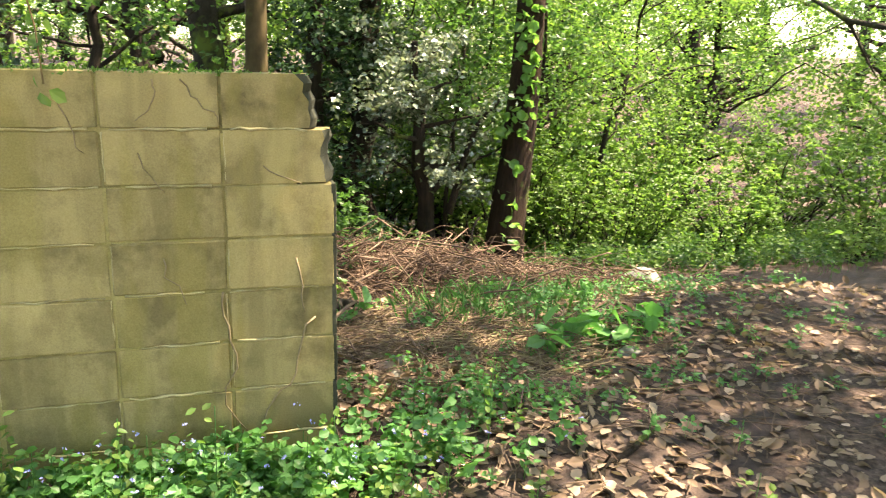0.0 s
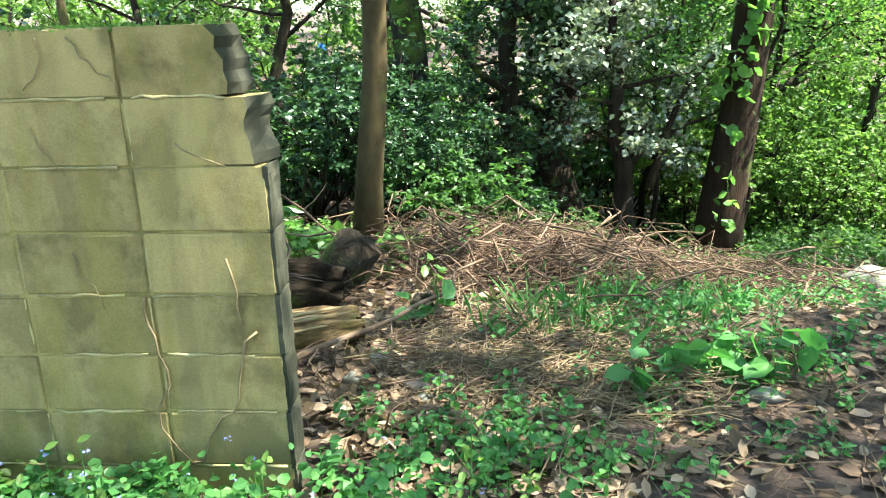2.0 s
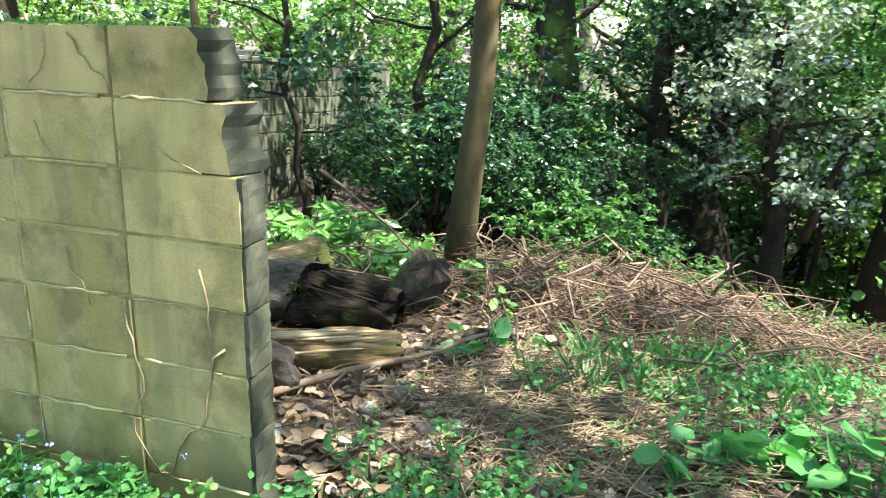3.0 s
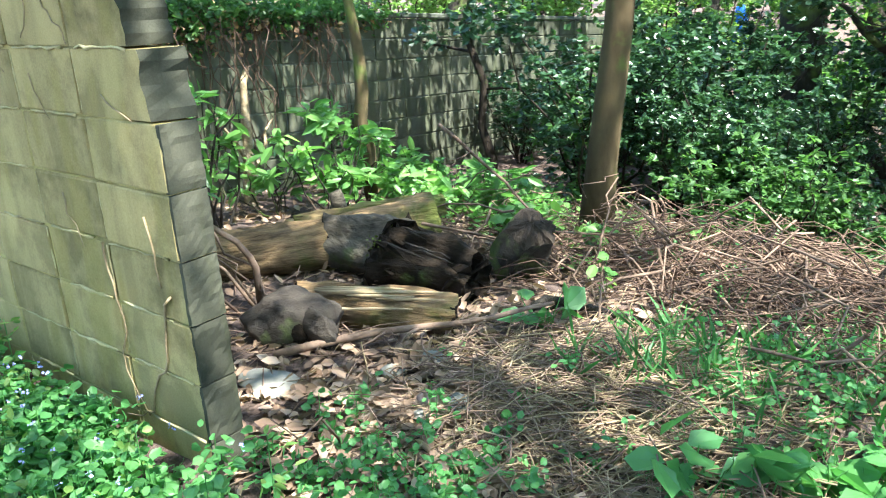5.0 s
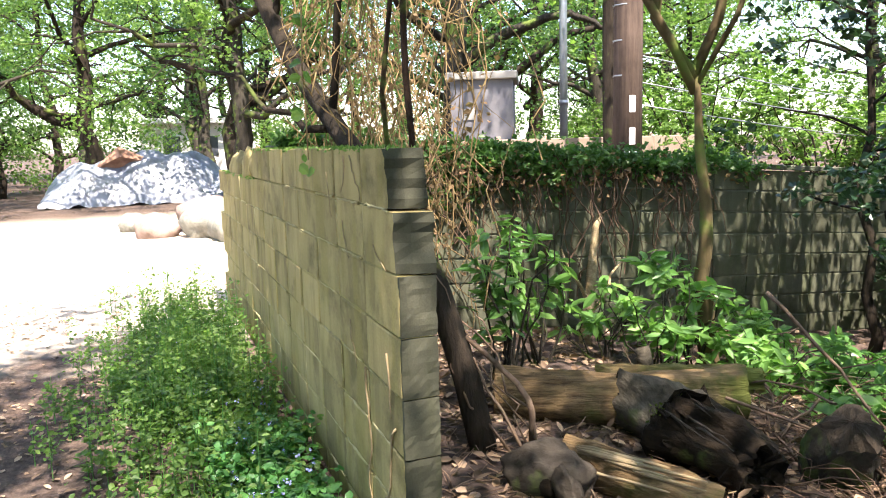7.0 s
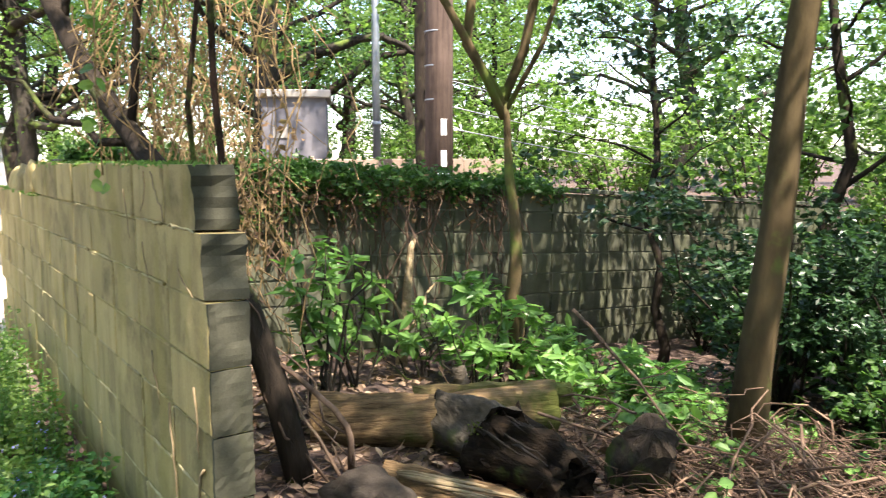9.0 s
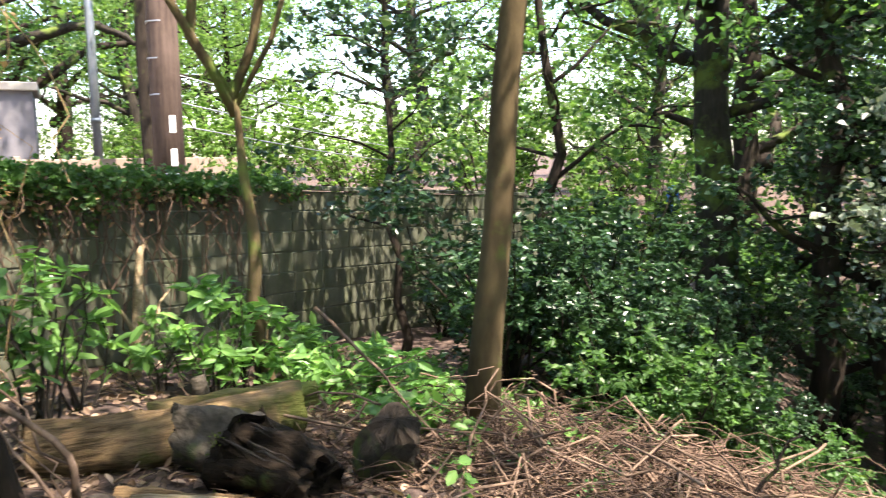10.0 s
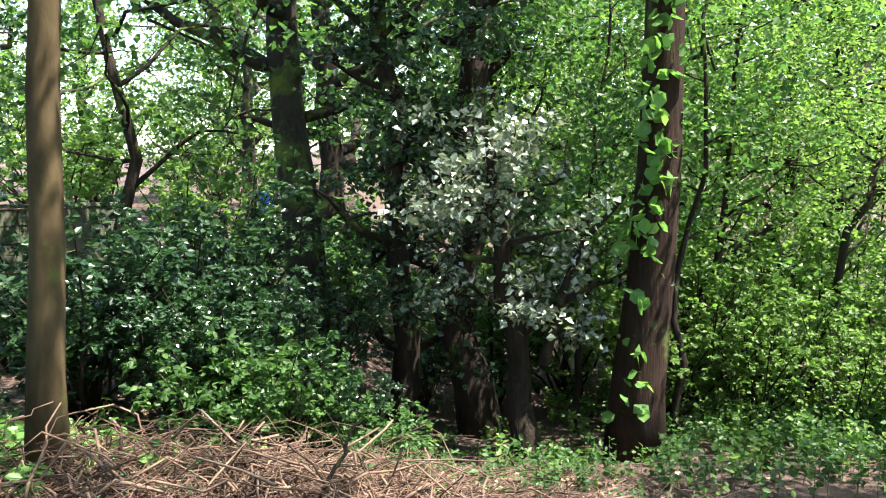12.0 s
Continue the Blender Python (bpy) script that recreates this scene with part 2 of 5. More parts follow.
def part(name, me, mat, parent=None, label="", at=None):
    if isinstance(me, bmesh.types.BMesh):
        bm, me = me, bpy.data.meshes.new(name)
        bm.to_mesh(me)
        bm.free()
    if mat and not me.materials:
        me.materials.append(mat)
    ob = new(name, me)
    if parent:
        ob.parent = parent
    if at is not None:
        ob.matrix_basis = at
    if label:
        ob["label"] = label
    return ob


def thing(name, x, y, z, label, category, group="", rz=0.0, kind=""):
    ob = new(name)
    ob.empty_display_size = 0.2
    ob.matrix_basis = pose(x, y, z, 0, 0, rz)
    return tagged(ob, label, category, group, kind)


def smooth01(v):
    v = np.clip(v, 0, 1)
    return v * v * (3 - 2 * v)


def gz(x, y):
    """Height of the ground: level by the wall, falling away into the wood."""
    x, y = np.asarray(x, float), np.asarray(y, float)
    s = smooth01((x + 1.5) / 3.2)
    fall = 0.36 * np.maximum(0, y - 1.5) * s + 0.13 * np.maximum(0, y - 1.6) * (1 - s) * smooth01((x + 6.5) / 2.5)
    fall = 3.4 * (1 - np.exp(-fall / 3.4)) * smooth01((60 - np.hypot(x, y)) / 40)
    lump = 0.025 * np.sin(2.1 * x + 1.3 * y) * np.cos(1.7 * y - 0.6 * x) + 0.012 * np.sin(7.3 * x + 2) * np.sin(6.1 * y)
    heap = 0.25 * np.exp(-((x - 1.05) / 1.3) ** 2 - ((y - 3.0) / 0.75) ** 2) + 0.1 * np.exp(-((x - 0.3) / 0.5) ** 2 - ((y - 2.6) / 0.5) ** 2)
    return -fall + lump + heap


def tube_np(path, radii, seg=8, wob=0.0, seed=0, caps=True):
    """A tapering limb along a path; wob roughens its outline."""
    P, R = np.asarray(path, float), np.asarray(radii, float)
    T = np.gradient(P, axis=0)
    T /= np.linalg.norm(T, axis=1)[:, None] + 1e-9
    ref = np.array([0.31, 0.95, 0.02]) if abs(T[:, 2]).mean() > 0.6 else np.array([0.0, 0.0, 1.0])
    A = np.cross(T, ref)
    A /= np.linalg.norm(A, axis=1)[:, None] + 1e-9
    B = np.cross(T, A)
    ang = np.linspace(0, 2 * np.pi, seg, endpoint=False)
    rr = np.ones((len(P), seg))
    if wob:
        g = np.random.default_rng(seed)
        rr += wob * (0.6 * g.standard_normal(seg)[None, :] + 0.6 * g.standard_normal((len(P), seg)))
    V = P[:, None, :] + (R[:, None] * rr)[:, :, None] * (np.cos(ang)[None, :, None] * A[:, None, :] + np.sin(ang)[None, :, None] * B[:, None, :])
    V = V.reshape(-1, 3)
    F = []
    for i in range(len(P) - 1):
        for j in range(seg):
            k = (j + 1) % seg
            F.append((i * seg + j, i * seg + k, (i + 1) * seg + k, (i + 1) * seg + j))
    if caps:
        V = np.vstack([V, P[:1], P[-1:]])
        a, c, last = len(V) - 2, len(V) - 1, (len(P) - 1) * seg
        for j in range(0, seg, 2):
            k, l = (j + 1) % seg, (j + 2) % seg
            F.append((a, l, k, j))
            F.append((c, last + j, last + k, last + l))
    return V, np.array(F, np.int32)


def joined(parts):
    Vs, Fs, o = [], [], 0
    for V, F in parts:
        Vs.append(V)
        Fs.append(F + o)
        o += len(V)
    return np.vstack(Vs), np.vstack(Fs)


def unit(v):
    return v / (np.linalg.norm(v, axis=-1, keepdims=True) + 1e-9)


def leaves_np(P, size, rng, width=0.42, flat=0.5, hang=0.15, fine=False, out=None):
    """Leaf blades folded along their midrib at the points P; flat lays them level, hang tips them down."""
    n = len(P)
    L = size * rng.uniform(0.6, 1.25, n)[:, None]
    d = rng.standard_normal((n, 3))
    d[:, 2] = d[:, 2] * (1 - flat) - hang
    if out is not None:
        d += out
    d = unit(d)
    nor = rng.standard_normal((n, 3)) * (1 - flat)
    nor[:, 2] += flat + 0.15
    s = unit(np.cross(nor, d))
    nor = unit(np.cross(d, s))
    W = L * width
    base, tip = P, P + d * L - nor * L * 0.12
    if not fine:
        l, r = P + d * L * 0.45 + s * W + nor * W * 0.25, P + d * L * 0.45 - s * W + nor * W * 0.25
        V = np.stack([base, l, tip, r], 1).reshape(-1, 3)
        o = np.arange(n)[:, None] * 4
        F = np.concatenate([o + np.array([[0, 1, 2]]), o + np.array([[0, 2, 3]])])
        return V, F.astype(np.int32)
    l1, r1 = P + d * L * 0.28 + s * W * 0.8 + nor * W * 0.2, P + d * L * 0.28 - s * W * 0.8 + nor * W * 0.2
    l2, r2 = P + d * L * 0.66 + s * W * 0.85 - nor * L * 0.02, P + d * L * 0.66 - s * W * 0.85 - nor * L * 0.02
    V = np.stack([base, l1, l2, tip, r2, r1], 1).reshape(-1, 3)
    o = np.arange(n)[:, None] * 6
    F = np.concatenate([o + np.array([[0, 1, 2, 3]]), o + np.array([[0, 3, 4, 5]])])
    return V, F.astype(np.int32)


def crooked(a, c, rng, n=7, bend=0.06):
    a, c = np.asarray(a, float), np.asarray(c, float)
    t = np.linspace(0, 1, n)[:, None]
    off = np.cumsum(rng.standard_normal((n, 3)), 0)
    off -= t * off[-1] + (1 - t) * off[0]
    return a + (c - a) * t + off * bend * np.linalg.norm(c - a) / np.sqrt(n)


def tree_thing(name, label, x, y, height, r, bark, leaf, seed, lean=(0, 0), crown_from=0.4, spread=2.0, limbs=9, clumps=60, per=60, size=0.09, clump_r=0.4, group="", extra=(), sink=0.15, width=0.42, flat=0.4, bend=0.05, z=None):
    """A tree: tapered trunk with limbs and twigs, and a ragged crown of leaf clumps at the twigs' ends."""
    g = np.random.default_rng(seed)
    z = float(gz(x, y)) if z is None else z
    t = thing(name, x, y, z, label, "tree", group)
    top = np.array([lean[0], lean[1], height])
    path = crooked((0, 0, -sink), top, g, 12, bend)
    q = np.linspace(0, 1, 12)
    rad = r * (1 - 0.72 * q) + r * 0.35 * np.exp(-q * 14)
    tubes, tips = [tube_np(path, rad, 12, 0.05, seed)], []
    for i in range(limbs):
        f = crown_from + (0.97 - crown_from) * (i + g.random()) / max(1, limbs)
        k = f * 11
        p0 = path[int(k)] + (path[min(11, int(k) + 1)] - path[int(k)]) * (k % 1)
        a = i * 2.4 + g.random() * 0.9
        ln = spread * g.uniform(0.55, 1.1) * (1.1 - 0.55 * (f - crown_from))
        p1 = p0 + np.array([math.cos(a) * ln, math.sin(a) * ln, ln * g.uniform(0.1, 0.75)])
        b = crooked(p0, p1, g, 6, 0.12)
        lr = r * (1 - 0.72 * f) * g.uniform(0.35, 0.6)
        tubes.append(tube_np(b, lr * np.linspace(1, 0.3, 6), 6, 0.05, i))
        tips.append(p1)
        for j in (2, 3, 4, 5):
            e = b[j] + g.standard_normal(3) * np.array([0.4, 0.4, 0.28]) * ln * 0.7
            tubes.append(tube_np(crooked(b[j], e, g, 4, 0.15), lr * 0.32 * np.linspace(1, 0.3, 4), 4, 0, 0, False))
            tips.append(e)
    for a, c, ra, rc in extra:
        b = crooked(a, c, g, 8, 0.1)
        tubes.append(tube_np(b, np.linspace(ra, rc, 8), 8, 0.06, 3))
        tips.append(b[-1])
        tips.append(b[-3])
    part("trunk", mesh_np("trunk", *joined(tubes), True), bark, t)
    if clumps and tips:
        tips = np.array(tips)
        c = tips[g.integers(0, len(tips), clumps)] + g.standard_normal((clumps, 3)) * clump_r * 0.7
        rr = clump_r * g.uniform(0.5, 1.25, clumps)
        P = np.repeat(c, per, 0) + g.standard_normal((clumps * per, 3)) * np.repeat(rr, per)[:, None] * np.array([0.62, 0.62, 0.36])
        part("crown", mesh_np("crown", *leaves_np(P, size, g, width, flat)), leaf, t)
    return t


def shrub_thing(name, label, x, y, z, height, spread, leaf, seed, stems=9, rosettes=26, per=9, size=0.13, group="", bark=None, width=0.3, low=0.25, fine=True):
    """A shrub: arching stems from one foot, whorls of leaves at their ends."""
    g = np.random.default_rng(seed)
    t = thing(name, x, y, z, label, "shrub", group)
    tubes, nodes_at = [], []
    for i in range(stems):
        a = i * 2.4 + g.random()
        e = np.array([math.cos(a), math.sin(a), 0]) * spread * g.uniform(0.25, 1) + np.array([0, 0, height * g.uniform(0.55, 1.05)])
        b = crooked((g.normal() * 0.03, g.normal() * 0.03, -0.06), e, g, 7, 0.1)
        tubes.append(tube_np(b, np.linspace(0.011, 0.004, 7) * (height ** 0.5), 5, 0, 0, False))
        nodes_at += [b[k] + g.normal(0, 0.06, 3) * spread for k in (3, 4, 5, 6, 6) if b[k][2] > low * height]
    if stems < 10:
        for st in tubes:
            part("stem", mesh_np("stem", *st, True), bark or B_GREY, t)
    else:
        part("stem", mesh_np("stem", *joined(tubes), True), bark or B_GREY, t)["kind"] = "stuff"
    nodes_at = np.array(nodes_at)
    c = nodes_at[g.integers(0, len(nodes_at), rosettes)] + g.standard_normal((rosettes, 3)) * 0.10 * spread
    P = np.repeat(c, per, 0) + g.standard_normal((rosettes * per, 3)) * size * 0.16
    part("foliage", mesh_np("foliage", *leaves_np(P, size, g, width, 0.55, 0.05, fine)), leaf, t)
    return t


def rock_mesh(name, sx, sy, sz, seed, detail=3):
    bm = bmesh.new()
    bmesh.ops.create_icosphere(bm, subdivisions=detail, radius=1)
    off = Vector((seed * 3.1, seed * 1.7, seed))
    for v in bm.verts:
        k = 1 + 0.32 * noise.noise(v.co * 1.1 + off) + 0.12 * noise.noise(v.co * 3.1 + off)
        c = v.co * k
        v.co = Vector((c.x * sx, c.y * sy, max(c.z, -0.75) * sz))
    for f in bm.faces:
        f.smooth = True
    me = bpy.data.meshes.new(name)
    bm.to_mesh(me)
    bm.free()
    return me


def block_mesh(name, w, d, h, bevel=0.006, rough=0.0, seed=0):
    """A hollow-block face: bevelled, slightly worn at the arrises."""
    bm = bmesh.new()
    bmesh.ops.create_cube(bm, size=1, matrix=Matrix.Diagonal((w, d, h, 1)))
    bmesh.ops.bevel(bm, geom=list(bm.edges), offset=bevel, segments=1, affect="EDGES")
    if rough:
        g = random.Random(seed)
        for v in bm.verts:
            v.co += Vector((g.uniform(-1, 1), g.uniform(-1, 1), g.uniform(-1, 1))) * rough
    me = bpy.data.meshes.new(name)
    bm.to_mesh(me)
    bm.free()
    return me


def box_mesh(name, x0, x1, y0, y1, z0, z1, bevel=0.01):
    bm = bmesh.new()
    bmesh.ops.create_cube(bm, size=1, matrix=Matrix.Translation(((x0 + x1) / 2, (y0 + y1) / 2, (z0 + z1) / 2)) @ Matrix.Diagonal((x1 - x0, y1 - y0, z1 - z0, 1)))
    if bevel:
        bmesh.ops.bevel(bm, geom=list(bm.edges), offset=bevel, segments=1, affect="EDGES")
    me = bpy.data.meshes.new(name)
    bm.to_mesh(me)
    bm.free()
    return me


# ---- ground ----
def build_ground():
    n, k = 330, 7.2
    u = np.linspace(-1, 1, n)
    c = 2600 / math.sinh(k) * np.sinh(k * u)
    X, Y = np.meshgrid(c + 0.3, c + 1.5)
    V = np.stack([X, Y, gz(X, Y)], -1).reshape(-1, 3)
    i = np.arange(n * n).reshape(n, n)
    F = np.stack([i[:-1, :-1], i[:-1, 1:], i[1:, 1:], i[1:, :-1]], -1).reshape(-1, 4)
    g = part("ground", mesh_np("ground", V, F, True), M_GROUND)
    tagged(g, "brown woodland soil with litter, pale sandy yard beyond the wall, far end browned as shade", "ground", kind="structure")


build_ground()

# ---- the near wall ----
def build_front_wall():
    w = thing("wall_front", 0, 0, 0, "free-standing wall of yellowish mossy concrete blocks with a broken end", "wall", kind="structure")
    g = random.Random(3)
    core = box_mesh("mortar", -5.38, -0.012, 0.006, 0.112, -0.25, 1.098, 0)
    part("mortar", core, M_MORTAR, w, "recessed mortar joints")
    part("mortar", box_mesh("mortar", -5.38, -0.14, 0.006, 0.112, 1.098, 1.285, 0), M_MORTAR, w, "recessed mortar joints")
    part("mortar", box_mesh("mortar", -3.0, -0.17, 0.006, 0.112, 1.285, 1.485, 0), M_MORTAR, w, "recessed mortar joints")
    meshes = [block_mesh("block", 0.392, 0.12, 0.192, 0.005, 0.0022, s) for s in range(6)]
    end = block_mesh("block", 0.392, 0.122, 0.192, 0.008, 0.005, 9)
    for row in range(8):
        z = 1.4 - 0.2 * row
        for col in range(14):
            x = -0.2 - 0.4 * col
            if (row == 0 and (col == 0 or col > 7)) or (col == 13 and row in (2, 5)):
                continue
            if row == 1 and col == 0:
                continue
            me = meshes[g.randrange(6)]
            part("block", me, M_BLOCK, w, at=pose(x, 0.059 + g.uniform(-0.004, 0.004), z + g.uniform(-0.002, 0.002), g.uniform(-0.4, 0.4), g.uniform(-0.3, 0.3), g.uniform(-0.4, 0.4)))

    def broken(x0, x1, z0, z1, slant, seed):
        bm = bmesh.new()
        prof = []
        rr = random.Random(seed)
        for i in range(7):
            f = i / 6
            prof.append((x1 - slant * f + rr.uniform(-0.012, 0.012), z0 + (z1 - z0) * f))
        for yy, push in ((0.0, 0.0), (0.05, 0.03), (0.12, 0.045)):
            for px, pz in prof:
                bm.verts.new((px + push + rr.uniform(-0.008, 0.008), yy, pz))
            bm.verts.new((x0, yy, z1))
            bm.verts.new((x0, yy, z0))
        bm.verts.ensure_lookup_table()
        n = 9
        for k in range(2):
            for i in range(n):
                j = (i + 1) % n
                bm.faces.new((bm.verts[k * n + i], bm.verts[k * n + j], bm.verts[(k + 1) * n + j], bm.verts[(k + 1) * n + i]))
        bm.faces.new([bm.verts[i] for i in range(n)])
        bm.faces.new([bm.verts[2 * n + i] for i in reversed(range(n))])
        bmesh.ops.recalc_face_normals(bm, faces=bm.faces)
        for f in bm.faces:
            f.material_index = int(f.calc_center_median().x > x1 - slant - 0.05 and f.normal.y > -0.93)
        return bm

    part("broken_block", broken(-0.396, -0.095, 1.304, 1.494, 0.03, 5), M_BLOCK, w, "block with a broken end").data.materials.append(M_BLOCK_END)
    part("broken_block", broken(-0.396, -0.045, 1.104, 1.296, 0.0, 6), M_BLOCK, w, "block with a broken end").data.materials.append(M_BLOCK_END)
    # broken end faces of the blocks, their shade put into the dark grey
    def rough_face(seed):
        """A broken block end: an uneven slab with crumbled edges."""
        ny, nz = 7, 11
        V = []
        for layer in (0, 1):
            for i in range(nz):
                for j in range(ny):
                    y, z = (j / (ny - 1) - 0.5) * 0.122, (i / (nz - 1) - 0.5) * 0.194
                    p = Vector((y * 24, z * 24, seed * 3.7))
                    edge = max(abs(y) / 0.061, abs(z) / 0.097) ** 6
                    x = 0.008 + 0.005 * noise.noise(p * 0.6) + 0.004 * noise.noise(p * 2.6) - 0.004 * edge
                    V.append((max(x, 0.001) if layer else -0.012, y + 0.004 * noise.noise(p * 1.3), z))
        F, k = [], ny * nz
        for i in range(nz - 1):
            for j in range(ny - 1):
                a = k + i * ny + j
                F.append((a, a + 1, a + ny + 1, a + ny))
        rim = [j for j in range(ny)] + [i * ny + ny - 1 for i in range(1, nz)] + [(nz - 1) * ny + j for j in range(ny - 2, -1, -1)] + [i * ny for i in range(nz - 2, 0, -1)]
        for a, c in zip(rim, rim[1:] + rim[:1]):
            F.append((a, c, k + c, k + a))
        return mesh_np("end_face", np.array(V), np.array(F, np.int32))

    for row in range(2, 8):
        part("end_face", rough_face(20 + row), M_BLOCK_END, w, "broken block end, dark grey with shade put in", pose(-0.002, 0.06, 1.4 - 0.2 * row))
    q = np.random.default_rng(14)
    for row in range(7):
        for col in range(13):
            if (row == 0 and col > 6) or q.random() < 0.4:
                continue
            f = np.linspace(0, 1, 9)
            x0, x1 = -0.4 * col - q.uniform(0.01, 0.1), -0.4 * col - q.uniform(0.3, 0.4)
            x0 = min(x0, -0.1 if row == 0 else -0.02)
            pz = 1.3 - 0.2 * row + q.normal(0, 0.0025, 9)
            b = np.stack([x0 + (x1 - x0) * f, np.full(9, 0.0015), pz], 1)
            part("mortar_bead", mesh_np("mortar_bead", *tube_np(b, q.uniform(0.0015, 0.0062, 9) * (0.7 + 0.6 * q.random()), 6, 0.15, row * 20 + col), True), M_BEAD, w, "pale squeezed-out mortar")
    for col in range(1, 13):
        for row in range(8):
            if q.random() < 0.45 or (row == 0 and col > 6):
                continue
            b = np.stack([-0.4 * col + (0.007 if row % 2 else -0.007) + q.normal(0, 0.0015, 6), np.full(6, 0.0015), 1.3 - 0.2 * row + np.linspace(0.19, 0.02, 6)], 1)
            part("mortar_bead", mesh_np("mortar_bead", *tube_np(b, q.uniform(0.001, 0.0045, 6), 6, 0.15, col), True), M_BEAD, w, "pale squeezed-out mortar")
    for i in range(4):
        part("rubble", rock_mesh("rubble", 0.24, 0.06, 0.13, 30 + i, 3), M_BLOCK, w, "lump of broken block", pose(-3.25 - i * 0.46, 0.06, 1.385 - 0.02 * i))
    # moss along the top
    q = np.random.default_rng(4)
    P = np.stack([q.uniform(-5.3, -0.1, 5200), q.uniform(-0.004, 0.118, 5200), np.zeros(5200)], 1)
    P[:, 2] = np.where(P[:, 0] > -3.15, 1.488, 1.29)
    P = P[np.sin(P[:, 0] * 5) + np.sin(P[:, 0] * 13 + 1) + q.normal(0, 0.8, 5200) > -0.5]
    part("moss", mesh_np("moss", *leaves_np(P, 0.02, q, 0.3, 0.1, -0.8)), L_LIGHT, w, "yellow-green moss along the top")


build_front_wall()


# ---- the far block wall ----
def build_back_wall():
    w = thing("wall_back", -3.4, 0, 0, "damp concrete block wall overgrown with ivy, shade put into its dark colour", "wall", kind="structure")
    slope = -0.065
    g = random.Random(8)
    bm = bmesh.new()
    y0, y1 = 0.14, 9.9
    vs = [bm.verts.new((x, y, 1.24 - 0.03 + slope * (y - 3.67) + dz)) for y in (y0, y1) for x, dz in ((-0.11, 0), (-0.012, 0), (-0.012, -2.2), (-0.11, -2.2))]
    for a in range(4):
        bm.faces.new((vs[a], vs[(a + 1) % 4], vs[4 + (a + 1) % 4], vs[4 + a]))
    bm.faces.new(vs[:4])
    bm.faces.new(vs[4:][::-1])
    bmesh.ops.recalc_face_normals(bm, faces=bm.faces)
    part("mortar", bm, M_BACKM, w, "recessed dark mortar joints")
    meshes = [block_mesh("block", 0.12, 0.39, 0.188, 0.006, 0.003, 50 + s) for s in range(5)]
    for row in range(8):
        for col in range(24):
            y = 0.34 + 0.4 * col
            z = 1.24 + slope * (y - 3.67) - 0.1 - 0.2 * row
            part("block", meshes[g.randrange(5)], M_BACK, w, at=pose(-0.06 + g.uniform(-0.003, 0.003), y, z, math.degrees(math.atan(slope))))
    cap = block_mesh("coping", 0.16, 1.19, 0.05, 0.008, 0.003, 70)
    for i in range(8):
        y = 0.74 + 1.2 * i
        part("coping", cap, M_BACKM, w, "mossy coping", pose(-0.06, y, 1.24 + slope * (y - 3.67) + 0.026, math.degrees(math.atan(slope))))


build_back_wall()

# ---- trees close by ----
# Three unseen trees added so their crowns shade wall, logs and foreground.
tree_thing("tree", "tall leaning tree with a broad leafy crown overhead, added out of view for shade", 3.0, -4.0, 8.6, 0.14, B_GREY, L_LIGHT, 10, lean=(-2.6, 3.5), crown_from=0.62, spread=2.5, limbs=16, clumps=75, per=50, size=0.13, clump_r=0.5, bend=0.01)
tree_thing("tree", "tall slanting tree with a high leafy crown, added out of view to shade the logs", 5.1, -0.9, 8.4, 0.13, B_GREY, L_LIGHT, 9, lean=(-2.5, 2.2), crown_from=0.68, spread=1.9, limbs=13, clumps=62, per=46, size=0.12, clump_r=0.5, bend=0.015)
tree_thing("tree", "tall thin tree with a sparse high crown, added out of view to dapple the foreground", 6.2, -1.2, 8.8, 0.12, B_GREY, L_LIGHT, 8, lean=(-0.8, 2.0), crown_from=0.6, spread=2.3, limbs=12, clumps=75, per=46, size=0.12, clump_r=0.5, bend=0.015)
tree_thing("tree", "slim brown smooth-barked tree rising from the brush pile", -0.25, 3.02, 7.8, 0.092, B_SMOOTH, L_MID, 11, lean=(0.64, 0.15), crown_from=0.55, spread=2.4, limbs=16, clumps=150, per=50, size=0.1, bend=0.012)
tree_thing("tree", "thin mottled tree forking in front of the ivy wall", -2.11, 3.0, 2.2, 0.07, B_FORK, L_LIGHT, 12, lean=(0.0, -0.17), crown_from=0.9, spread=0.5, limbs=0, clumps=80, per=50, size=0.09, clump_r=0.6, bend=0.03,
           extra=[((0.0, -0.15, 1.98), (-0.95, -1.4, 5.0), 0.034, 0.014), ((0.0, -0.16, 2.08), (-0.25, -0.45, 5.6), 0.04, 0.02), ((0.0, -0.16, 2.1), (0.22, 0.2, 5.4), 0.038, 0.018), ((0.0, -0.16, 2.0), (0.75, 0.9, 4.6), 0.02, 0.01)])


